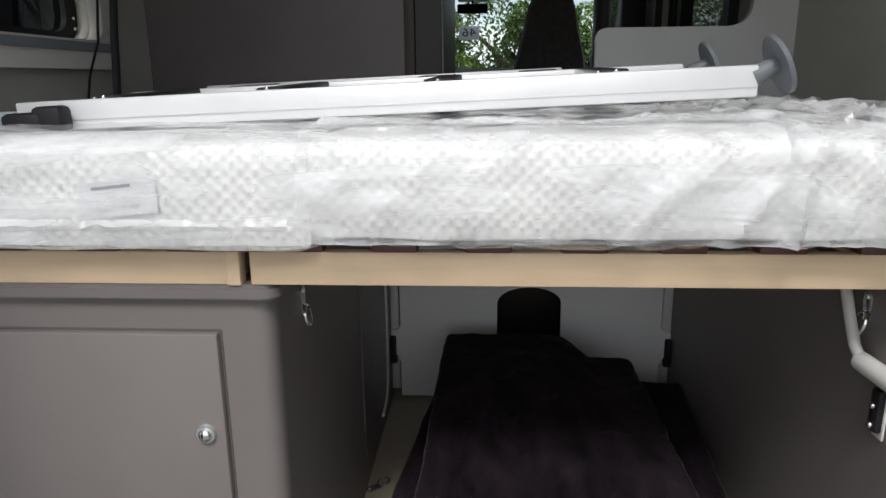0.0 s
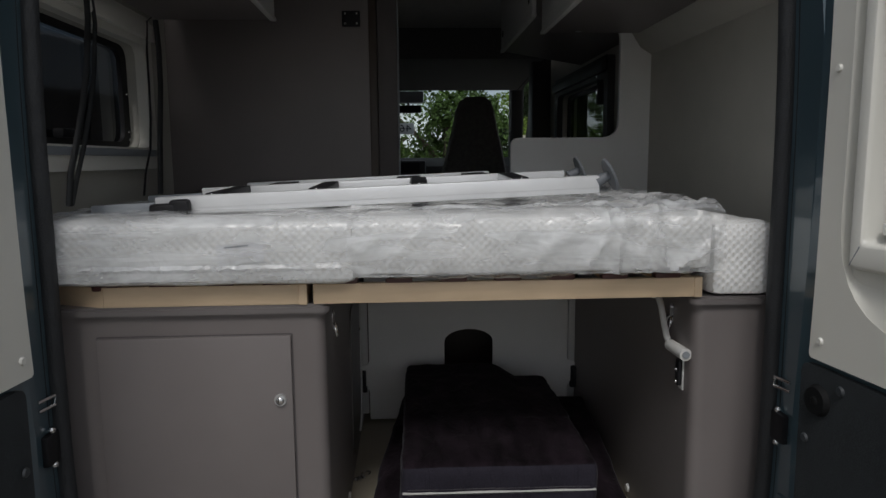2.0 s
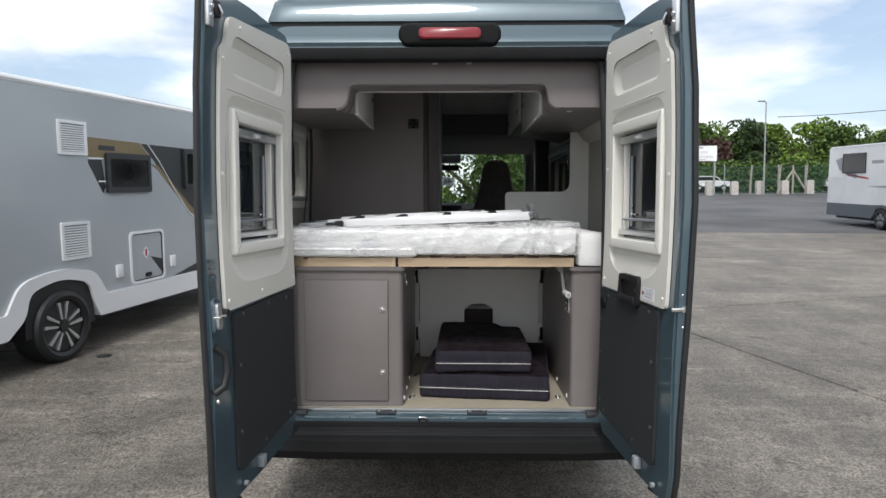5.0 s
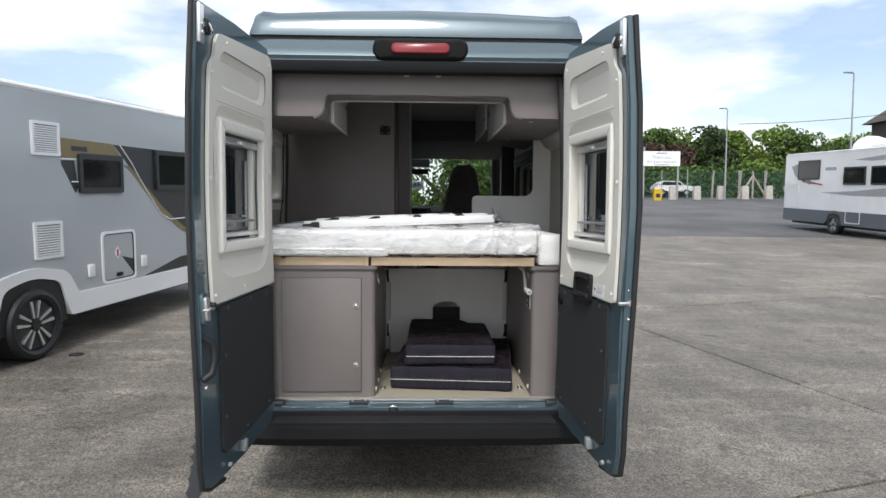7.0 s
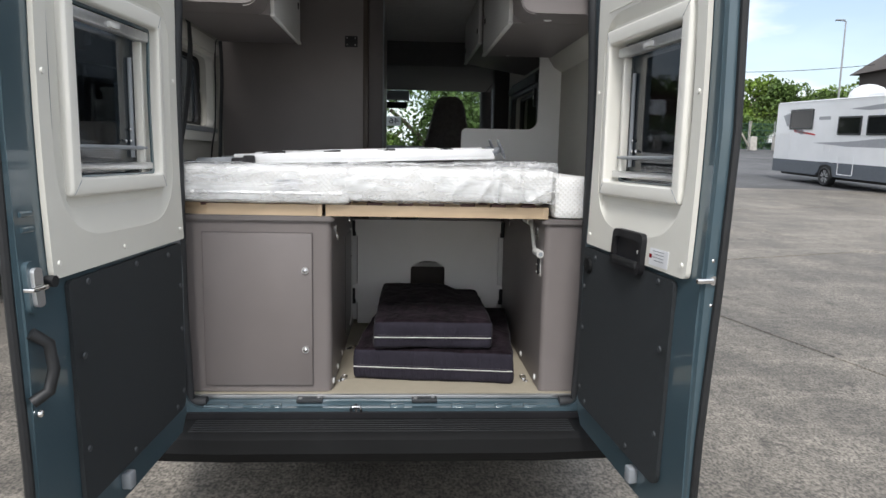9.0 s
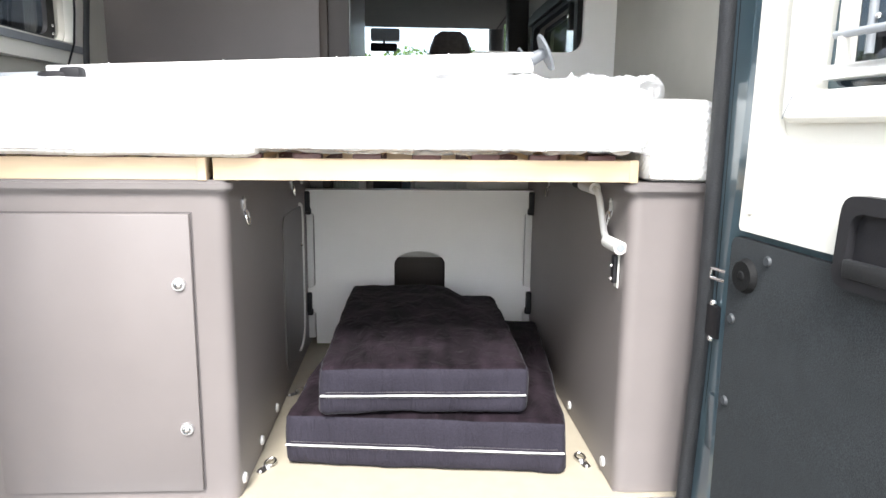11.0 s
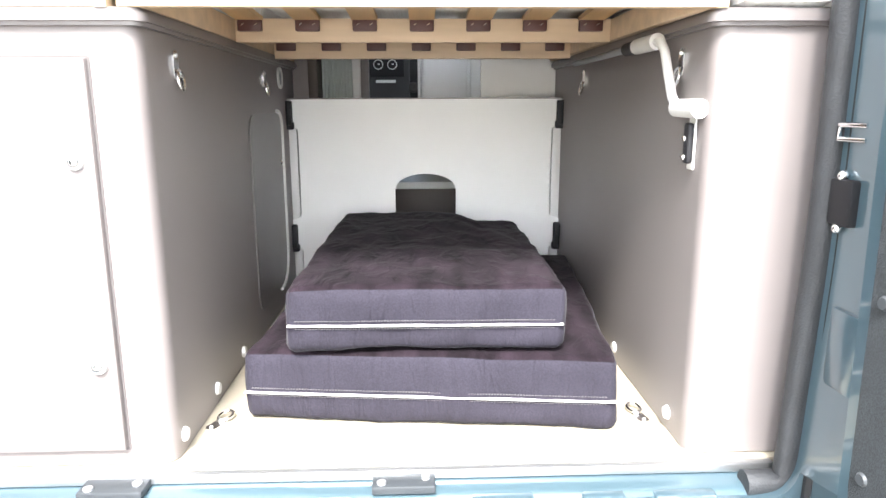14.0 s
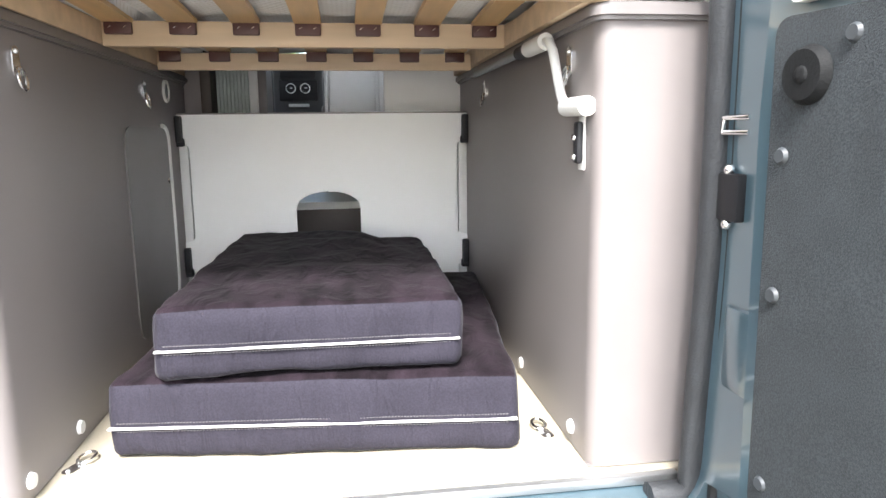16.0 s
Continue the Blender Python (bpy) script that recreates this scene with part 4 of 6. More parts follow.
def soft(x0, x1, y0, y1, z0, z1, r, amp, seed, step=0.035):
    """A stuffed block: fine grid, rounded edges, uneven skin."""
    b = bmesh.new()
    nx, ny, nz = [max(2, int(round((q - p) / step))) for p, q in ((x0, x1), (y0, y1), (z0, z1))]
    nz = max(nz, 5)
    bmesh.ops.create_cube(b, size=2)
    bmesh.ops.subdivide_edges(b, edges=[e for e in b.edges if abs(e.verts[0].co.x - e.verts[1].co.x) > 1], cuts=nx, use_grid_fill=True)
    bmesh.ops.subdivide_edges(b, edges=[e for e in b.edges if abs(e.verts[0].co.y - e.verts[1].co.y) > 1], cuts=ny, use_grid_fill=True)
    bmesh.ops.subdivide_edges(b, edges=[e for e in b.edges if abs(e.verts[0].co.z - e.verts[1].co.z) > 1], cuts=nz, use_grid_fill=True)
    c, h = Vector(((x0 + x1) / 2, (y0 + y1) / 2, (z0 + z1) / 2)), Vector(((x1 - x0) / 2, (y1 - y0) / 2, (z1 - z0) / 2))
    for v in b.verts:
        p = Vector([math.copysign(min(1, abs(q) ** 0.8), q) * k for q, k in zip(v.co, h)])
        core = Vector([max(-(k - r), min(k - r, q)) for q, k in zip(p, h)])
        d = p - core
        if d.length > 1e-6:
            p = core + d.normalized() * r if d.length > r else p
        nrm = d.normalized() if d.length > 1e-6 else Vector((0, 0, 0))
        v.co = c + p + nrm * amp * noise.noise(p * 9 + Vector((seed, 0, 0))) + nrm * amp * 0.5 * noise.noise(p * 24 + Vector((0, seed, 0)))
    return b


mt = empty("mattress", pose(0, 0, 1.338), "white quilted mattress section on the slatted base", "mattress", "mattress sections")
part("core", soft(-0.82, -0.145, -0.028, 1.2, -0.008, 0.136, 0.022, 0.004, 1), "mattress", mt)
lab = part("care_label", plate(rrect(-0.437, -0.338, 0.043, 0.087, 0.002), [], lambda a, b, t: (a, t, b + (a + 0.39) * 0.10), -0.034, -0.0335), "paper", mt, "white care label with small print")
for i, (w, z) in enumerate(((0.05, 0.078), (0.03, 0.070), (0.06, 0.052))):
    part("print_line", plate([(-0.42, z), (-0.42 + w, z), (-0.42 + w, z + 0.004), (-0.42, z + 0.004)], [], lambda a, b, t: (a, t, b + (a + 0.39) * 0.10), -0.0346, -0.0342), "grey_plastic" if i == 0 else "pale_plastic", lab)
mt = empty("mattress", pose(0, 0, 1.340), "white quilted mattress section wrapped in crinkled clear film", "mattress", "mattress sections")
part("core", soft(-0.157, 0.648, -0.03, 1.2, 0.006, 0.137, 0.022, 0.004, 5), "mattress", mt)
mt = empty("mattress", pose(0, 0, 1.2825), "small white quilted mattress infill on the end cabinet", "mattress", "mattress sections")
part("core", soft(0.652, 0.80, -0.01, 1.2, 0.0, 0.172, 0.022, 0.003, 9), "mattress", mt)


def sheet(name, m, x0, x1, prof, amp, seed, crease, label):
    """Clear film that lies over a profile of (y, z) and crumples."""
    b = bmesh.new()
    pts = []
    for (a, c), (d, e) in zip(prof, prof[1:]):
        n = max(1, int(math.hypot(d - a, e - c) / 0.007))
        pts += [(a + (d - a) * i / n, c + (e - c) * i / n) for i in range(n)]
    pts.append(prof[-1])
    nx = int((x1 - x0) / 0.007)
    vs = []
    for i in range(nx + 1):
        x = x0 + (x1 - x0) * i / nx
        row = []
        for j, (y, z) in enumerate(pts):
            a = pts[max(0, j - 1)]
            d = pts[min(len(pts) - 1, j + 1)]
            nr = Vector((0, -(d[1] - a[1]), d[0] - a[0]))
            nr = -nr.normalized() if nr.length else Vector((0, -1, 0))
            nr = -nr if nr.z < -0.1 or (abs(nr.z) < 0.2 and nr.y > 0) else nr
            p = Vector((x, y, z))
            k = crease(x)
            q = Vector((x * 6 + (z + y) * 5, (x * 1.1 - (z + y)) * 8.5, seed))
            rid = 1 - abs(noise.noise(q)) * 2.2
            rid2 = 1 - abs(noise.noise(Vector((x * 14 - (z + y) * 6, (x + (z + y)) * 16, seed + 4)))) * 2.2
            row.append(b.verts.new(p + nr * (0.003 + amp * k * (max(0, rid) ** 2 + 0.5 * max(0, rid2) ** 2) + 0.004 * noise.noise(p * 11))))
        vs.append(row)
    for r0, r1 in zip(vs, vs[1:]):
        for i in range(len(r0) - 1):
            b.faces.new((r0[i], r0[i + 1], r1[i + 1], r1[i]))
    ob = link(name, b, "film")
    ob.matrix_world = m
    return tagged(ob, label, "plastic film", "mattress film")


sheet("plastic_film", pose(0, 0, 0), -0.82, -0.16, [(0.03, 1.326), (-0.036, 1.338), (-0.04, 1.40), (-0.036, 1.458), (-0.016, 1.476), (0.1, 1.479), (0.6, 1.479), (1.19, 1.478)], 0.006, 3, lambda x: 0.5, "clear plastic film stretched over the white mattress")
sheet("plastic_film", pose(0, 0, 0), -0.16, 0.662, [(0.06, 1.334), (0.01, 1.333), (-0.018, 1.334), (-0.036, 1.342), (-0.042, 1.40), (-0.038, 1.458), (-0.016, 1.479), (0.1, 1.482), (0.6, 1.482), (1.19, 1.481)], 0.015, 8, lambda x: 0.4 + 0.65 * max(0, min(1, (x - 0.20) * 4)), "crinkled clear plastic film wrapped over the white mattress")


bm = bmesh.new()
prev = None
for k in range(150):
    x = -0.80 + k * 0.0042
    d = 0.006 * abs(noise.noise(Vector((k * 0.55, 2, 0)))) + 0.002
    row = [bm.verts.new((x, -0.043 - d * 0.2, 1.364)), bm.verts.new((x, -0.044 - d, 1.371 + 0.004 * noise.noise(Vector((k * 0.2, 5, 0))))), bm.verts.new((x, -0.043 - d * 0.2, 1.379))]
    if prev:
        for i in range(2):
            bm.faces.new((prev[i], prev[i + 1], row[i + 1], row[i]))
    prev = row
tagged(link("film_seam", bm, "film"), "crimped heat seal along the clear mattress film", "plastic film", "mattress film")


# ---- ladder on the bed ----
lad = empty("ladder", pose(-0.09, 0.14, 1.494, 1.3, -2.3, -1.0), "two-section aluminium ladder with grey rubber feet lying on the mattress", "ladder")
for y, x0, x1, h in ((0.0, -0.53, 0.52, 0.042), (0.30, -0.515, 0.50, 0.044), (0.42, -0.42, 0.30, 0.047)):
    r = part("rail", box(x0, x1, y - 0.012, y + 0.012, 0.0, h, 0.003), "alu_white", lad)
    part("groove", box(x0 + 0.002, x1 - 0.002, y - 0.0128, y - 0.0118, h * 0.3, h * 0.34), "alu", r)
for y, x1 in ((0.0, -0.531), (0.30, -0.516)):
    part("slide_rail", box(x1 - 0.15, x1, y - 0.010, y + 0.010, 0.004, 0.030, 0.003), "grey_plastic", lad, "grey sliding rail end")
for i, x in enumerate((-0.40, -0.155, 0.09, 0.335)):
    rg = part("rung", box(x - 0.02, x + 0.02, 0.012, 0.29, 0.026, 0.0455, 0.003), "black", lad, "ribbed black tread")
    part("rung_edge", box(x - 0.024, x - 0.0205, 0.012, 0.29, 0.024, 0.0445, 0.001), "alu", rg)
    for y in (0.0, 0.298):
        part("rivet", ball((x, y, 0.043), 0.0035), "chrome", rg)
for x in (-0.30, 0.06, 0.25):
    part("tie_bracket", box(x - 0.035, x + 0.035, 0.31, 0.41, 0.034, 0.045, 0.003), "black", lad)
for y in (0.0, 0.30):
    ft = part("foot", cyl((0.546, y, 0.040), (0.551, y, 0.042), 0.040, 0.042, 24), "foot_rubber", lad, "grey rubber foot disc")
    part("stem", cyl((0.515, y, 0.026), (0.548, y, 0.042), 0.015, 0.011, 12), "foot_rubber", ft)
part("strap", box(-0.535, -0.475, -0.045, -0.01, -0.004, 0.028, 0.008), "black", lad, "black hook and loop strap")
part("strap_end", box(-0.49, -0.445, -0.042, -0.008, 0.0, 0.036, 0.008), "black", lad)


# ---- crank handle ----
cr = empty("crank_handle", pose(0.603, 0.015, 1.252), "pale grey cranked bed winder handle under the slats", "crank handle")
part("shaft", cyl((0, 0.33, 0.0), (0, 0.82, 0.0), 0.007), "grey_plastic", cr)
part("collar", cyl((0, 0.30, 0.0), (0, 0.36, 0.0), 0.013), "black", cr)
part("sleeve", cyl((0, 0.185, 0.0), (0, 0.295, 0.0), 0.0145, seg=20), "pale_plastic", cr)
part("arm", tube([(0, 0.195, 0.0), (0, 0.165, -0.004), (0.002, 0.15, -0.02), (0.004, 0.135, -0.055), (0.006, 0.115, -0.095), (0.008, 0.10, -0.110), (0.01, 0.08, -0.114)], 0.0082, 12), "pale_plastic", cr)
part("grip", cyl((0.01, 0.10, -0.114), (0.014, 0.015, -0.115), 0.0145, 0.015, 20), "pale_plastic", cr)
part("grip_end", cyl((0.014, 0.014, -0.115), (0.014, 0.012, -0.115), 0.009), "grey_plastic", cr)
cl = empty("spring_clip", pose(0.627, 0.07, 1.09), "black and chrome spring clip for the winder", "clip")
part("plate", box(-0.004, 0, -0.012, 0.014, -0.05, 0.035, 0.002), "pale_plastic", cl)
part("jaw", box(-0.014, -0.002, -0.010, 0.012, -0.040, 0.025, 0.005), "black", cl)
for z in (-0.03, 0.0):
    part("screw", ball((-0.0145, 0.001, z), 0.005), "chrome", cl)

# ---- loose cushions ----
def cushion(m, w, d, h, seed, label, cut=False):
    c = empty("seat_cushion", m, label, "cushion", "seat cushions")
    body = soft(-w / 2, w / 2, 0, d, 0, h, 0.021, 0.006, seed, 0.02)
    for v in body.verts:
        if v.co.z > h * 0.6 and 0.04 < v.co.y < d - 0.04:
            v.co.z += 0.005 * noise.noise(Vector((v.co.x * 22, v.co.y * 9, seed)))
    if cut:
        # one rear corner is cut back
        for v in body.verts:
            k = max(0.0, min(1.0, (v.co.x - 0.085) / 0.05))
            v.co.y -= 0.155 * k * max(0.0, min(1.0, (v.co.y - 0.3) / (d - 0.3)))
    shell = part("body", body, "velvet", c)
    # faces that look up take the darker velvet, shade included
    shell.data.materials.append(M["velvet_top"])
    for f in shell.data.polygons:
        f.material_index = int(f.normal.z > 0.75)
    yy = -0.006
    part("zip", box(-w / 2 + 0.006, w / 2 - 0.006, yy, yy + 0.01, h * 0.42, h * 0.42 + 0.0024, 0.0009), "piping", c, "white zip piping")
    for dz in (-0.005, 0.009):
        n = int(w / 0.0055)
        bm = bmesh.new()
        for i in range(n):
            x = -w / 2 + 0.02 + (w - 0.04) * i / n
            box(x, x + 0.0032, yy + 0.0035, yy + 0.008, h * 0.42 + dz, h * 0.42 + dz + 0.0009, bm=bm)
        part("stitching", bm, "stitch", c, "pale stitched seam")
    return c


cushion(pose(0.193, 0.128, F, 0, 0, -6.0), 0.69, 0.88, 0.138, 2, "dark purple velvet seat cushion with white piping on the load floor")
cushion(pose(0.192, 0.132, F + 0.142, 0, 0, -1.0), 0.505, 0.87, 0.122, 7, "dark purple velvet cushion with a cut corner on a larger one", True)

# ---- overhead ----
fas = arc([(-0.86, 2.07, 0), (-0.50, 2.07, 0.045), (-0.478, 2.185, 0.03), (0.49, 2.185, 0.03), (0.512, 2.07, 0.045), (0.86, 2.07, 0), (0.86, 2.315, 0), (-0.86, 2.315, 0)], 6)
oh = empty("overhead_fascia", pose(0, 0.0, 2.07), "grey-brown overhead bulkhead with a rounded cut-out", "overhead unit")
part("board", plate(fas, [], lambda a, b, t: (a, t, b - 2.07), 0.0, 0.20), "mocha", oh)
part("edge_band", tube([(a, 0.012, b - 2.07) for a, b in fas[1:-3]], 0.012, 6, flat=0.25), "mocha_edge", oh)
part("rear_strip", box(-0.46, 0.475, 0.2, 0.206, 0.108, 0.116, 0.001), "pale_plastic", oh, "thin pale edge strip")
for x in (-0.055, 0.112):
    part("clip", box(x - 0.014, x + 0.014, -0.006, 0.0, 0.21, 0.218, 0.002), "pale_plastic", oh, "small white clip")
for s, x0, x1, y0, y1, rise in ((-1, -0.86, -0.482, 0.202, 0.70, 0.0), (1, 0.50, 0.86, 0.202, 0.93, 0.0), (1, 0.49, 0.90, 1.255, 0.90, 0.09)):
    u = empty("overhead_locker", pose(0, y0, 2.07), "overhead locker with pale doors under the van ceiling", "locker", "overhead lockers")
    xf = x1 if s < 0 else x0
    lo0, lo1 = (0.0, 0.0) if s < 0 else (rise, max(0.0, rise - 0.07))
    part("carcass", rings([[(x0, y, lo0), (x1, y, lo1), (x1, y, 0.24), (x0, y, 0.24)] for y in (0, y1)]), "mocha", u)
    n = 1
    for i in range(n):
        a, b = 0.01 + i * y1 / n, (i + 1) * y1 / n - 0.01
        d = part("door", box(min(xf, xf - s * 0.016), max(xf, xf - s * 0.016), a, b, rise + 0.007, 0.352, 0.002), "locker", u)
        for yy in (a + 0.06, b - 0.08):
            part("catch", box(min(xf - s * 0.016, xf - s * 0.02), max(xf - s * 0.016, xf - s * 0.02), yy, yy + 0.02, 0.15, 0.18, 0.002), "black", d)
    part("lower_edge", box(min(xf, xf - s * 0.02), max(xf, xf - s * 0.02), 0, y1, rise - 0.006, rise + 0.006, 0.002), "pale_plastic", u)
for x, y in ((0.627, 0.13), (0.592, 0.58), (0.62, 1.1)):
    sp = empty("spot_light", pose(x, y, 2.07 + 0.18 * (0.86 - x)), "small satin metal spot lamp under the locker", "lamp", "spot lamps")
    part("base", cyl((0, 0, -0.012), (0, 0, 0), 0.024, seg=20), "alu", sp)
    part("head", cyl((0, -0.012, -0.04), (0, 0, -0.012), 0.018, 0.016, 16), "alu", sp)
sk = empty("socket_plate", pose(-0.237, 1.225, 2.138), "black square bracket plate with four screws on the partition", "wall plate")
part("plate", box(-0.035, 0.035, -0.008, 0, -0.03, 0.03, 0.004), "black", sk)
for dx in (-0.022, 0.022):
    for dz in (-0.018, 0.018):
        part("screw", ball((dx, -0.009, dz), 0.005), "chrome", sk)

# ---- side window by the bed ----
def side_window(name, x, s, y0, y1, z0, z1, label, tone="cream_gloss"):
    w = empty(name, pose(x, 0, 0), label, "window", kind="structure")
    fr = rrect(y0 - 0.06, y1 + 0.06, z0 - 0.07, z1 + 0.10, 0.03)
    part("window_frame", plate(fr, [rrect(y0, y1, z0, z1, 0.05)], YZ, 0, -s * 0.035), tone, w)
    g = part("pane", plate(rrect(y0 - 0.01, y1 + 0.01, z0 - 0.01, z1 + 0.01, 0.05), [], YZ, s * 0.045, s * 0.049), "glass", w, "dark tinted acrylic pane")
    g.visible_shadow = False
    part("inner_rim", plate(rrect(y0, y1, z0, z1, 0.05), [rrect(y0 + 0.03, y1 - 0.045, z0 + 0.02, z1 - 0.02, 0.05)], YZ, s * 0.03, s * 0.044), "black", w)
    part("blind_cassette", box(min(-s * 0.036, -s * 0.06), max(-s * 0.036, -s * 0.06), y0 - 0.05, y1 + 0.05, z1 + 0.02, z1 + 0.075, 0.008), tone, w)
    part("blind_rail", box(min(-s * 0.036, -s * 0.045), max(-s * 0.036, -s * 0.045), y0 - 0.03, y1 + 0.03, z0 - 0.028, z0 - 0.006, 0.003), "grey_plastic", w, "grey blind rail")
    for dz in (0.03, 0.055, 0.18):
        part("stay_screw", ball((s * 0.028, y1 - 0.022, z0 + dz), 0.005), "chrome", w)
    part("latch", box(min(0, s * 0.03), max(0, s * 0.03), y0 + 0.28, y0 + 0.36, z0 + 0.02, z0 + 0.045, 0.006), "black", w, "black window latch")
    return w


side_window("window_1", -0.945, -1, 0.12, 0.92, 1.645, 1.985, "cream framed side window with dark acrylic pane")
side_window("window_2", 0.945, 1, 1.75, 2.75, 1.52, 1.98, "dark framed side window beyond the partition", "dash")
for x, w, run in (
        (-0.872, 0.008, ((0.43, 2.085), (0.43, 1.98), (0.40, 1.84), (0.36, 1.74), (0.31, 1.64), (0.27, 1.57), (0.25, 1.49))),
        (-0.885, 0.006, ((0.435, 2.09), (0.485, 2.07), (0.50, 1.98), (0.47, 1.84), (0.43, 1.74), (0.38, 1.64), (0.33, 1.56), (0.29, 1.49))),
        (-0.872, 0.010, ((0.93, 2.075), (0.945, 1.98), (0.94, 1.86), (0.92, 1.76), (0.90, 1.66), (0.89, 1.58), (0.875, 1.49))),
        (-0.885, 0.006, ((0.925, 2.08), (0.885, 2.06), (0.87, 1.96), (0.87, 1.84), (0.865, 1.74), (0.845, 1.64), (0.79, 1.56), (0.765, 1.49)))):
    bm = tube([(x, y, z) for y, z in run], w, 8, flat=0.4)
    tagged(link("curtain_strap", bm, "rubber"), "black webbing strap hanging beside the window", "strap", "hanging straps")

# ---- the far end: kitchen front, cab seats, dashboard ----
kt = empty("kitchen_unit", pose(0.665, 1.95, F), "pale grey kitchen unit beyond the partition", "kitchen unit")
part("body", box(-0.47, 0.26, 0, 0.75, 0, 0.86, 0.003), "white", kt)
part("worktop", box(-0.48, 0.26, -0.01, 0.77, 0.862, 0.885, 0.004), "mocha_edge", kt)
part("door", box(-0.465, -0.275, -0.018, -0.002, 0.04, 0.85, 0.006), "white", kt)
part("door", box(-0.262, 0.20, -0.018, -0.002, 0.04, 0.85, 0.006), "white", kt)
for i in range(2):
    part("drawer", box(-0.486, -0.472, 0.01 + i * 0.365, 0.36 + i * 0.365, 0.06, 0.84, 0.003), "white", kt)
tb = empty("wardrobe", pose(-0.55, 2.32, F), "ribbed pale grey wardrobe side beyond the washroom", "wardrobe")
part("body", box(-0.38, 0.35, 0, 0.06, 0, 1.75, 0.003), "locker", tb)
for i in range(8):
    part("rib", box(-0.02 + i * 0.024, 0.0 + i * 0.024, -0.012, -0.002, 0.4, 1.2, 0.003), "grey_plastic", tb)
part("edge", box(0.30, 0.345, -0.02, -0.002, 0, 1.75, 0.003), "pale_plastic", tb)


def cab_seat(m, label):
    s = empty("cab_seat", m, label, "seat", "cab seats")
    part("seat", soft(-0.24, 0.24, 0.08, 0.55, 0.35, 0.50, 0.05, 0.004, 3, 0.06), "seat", s)
    prof = [(-0.24, 0.50), (-0.25, 0.62), (-0.245, 0.80), (-0.225, 0.98), (-0.19, 1.14), (-0.15, 1.30), (-0.13, 1.40), (-0.105, 1.46), (-0.06, 1.49)]
    prof = prof + [(-a, b) for a, b in prof[::-1]]
    part("backrest", rings([[(a * k, y + (b - 0.5) * -0.12, 0.5 + (b - 0.5) * k) for a, b in prof] for y, k in ((0.0, 0.96), (0.02, 1.0), (0.10, 1.0), (0.13, 0.95))]), "seat", s)
    part("armrest", box(-0.32, -0.26, 0.02, 0.34, 0.70, 0.76, 0.02), "seat", s)
    part("pedestal", box(-0.2, 0.2, 0.1, 0.5, 0, 0.35, 0.01), "black", s)
    return s


cab_seat(pose(0.441, 3.27, F - 0.035), "dark grey cloth cab seat with a tapering backrest")
cab_seat(pose(-0.45, 3.27, F - 0.035), "dark grey cloth passenger cab seat")
ds = empty("dashboard", pose(0, 3.95, F), "dark plastic dashboard with two round heater knobs", "dashboard")
part("top", rings([[(x, 0.05, 0.72), (x, 0.0, 0.84), (x, 0.03, 0.98), (x, 0.12, 1.05), (x, 0.40, 1.02), (x, 0.4, 0.4), (x, 0.1, 0.45)] for x in (-0.88, 0.88)]), "dash", ds)
cs = part("centre_console", box(-0.22, 0.12, -0.06, 0.08, 0.20, 1.03, 0.02), "dash", ds)
part("screen", box(-0.17, 0.07, -0.068, -0.058, 0.935, 1.015, 0.006), "black", cs)
part("fascia", box(-0.18, 0.08, -0.066, -0.058, 0.78, 0.92, 0.006), "black", cs)
for x in (-0.101, -0.003):
    k = part("knob", cyl((x, -0.066, 0.865), (x, -0.09, 0.865), 0.030, 0.027, 24), "black", cs, "round heater knob")
    part("knob_ring", plate([(x + 0.034 * math.cos(a), 0.865 + 0.034 * math.sin(a)) for a in [i * math.pi / 12 for i in range(24)]], [[(x + 0.029 * math.cos(a), 0.865 + 0.029 * math.sin(a)) for a in [i * math.pi / 12 for i in range(24)]]], XZ, -0.07, -0.066), "alu", k)
    part("pointer", box(x - 0.003, x + 0.012, -0.0915, -0.09, 0.863, 0.869), "paper", k)
part("button_row", box(-0.12, 0.02, -0.07, -0.058, 0.74, 0.76, 0.003), "pale_plastic", cs)
sw = empty("steering_wheel", pose(0.44, 3.72, F + 0.90, 65), "black steering wheel in front of the driver seat", "steering wheel")
part("rim", tube([(0.19 * math.cos(a), 0.19 * math.sin(a), 0) for a in [i * math.pi / 14 for i in range(29)]], 0.014, 8), "black", sw)
part("hub", cyl((0, 0, -0.03), (0, 0, 0.01), 0.07, seg=20), "black", sw)
part("spoke", box(-0.18, 0.18, -0.02, 0.02, -0.01, 0.005, 0.004), "black", sw)
mir = empty("mirror", pose(-0.014, 3.78, 1.985), "black rear-view mirror at the windscreen", "mirror")
part("shell", box(-0.10, 0.10, 0, 0.03, -0.03, 0.03, 0.012), "black", mir)
part("stem", cyl((0, 0.02, 0.02), (0, 0.08, 0.12), 0.008), "black", mir)
part("housing", box(-0.10, 0.12, 0.02, 0.12, 0.05, 0.14, 0.015), "grey_plastic", mir)
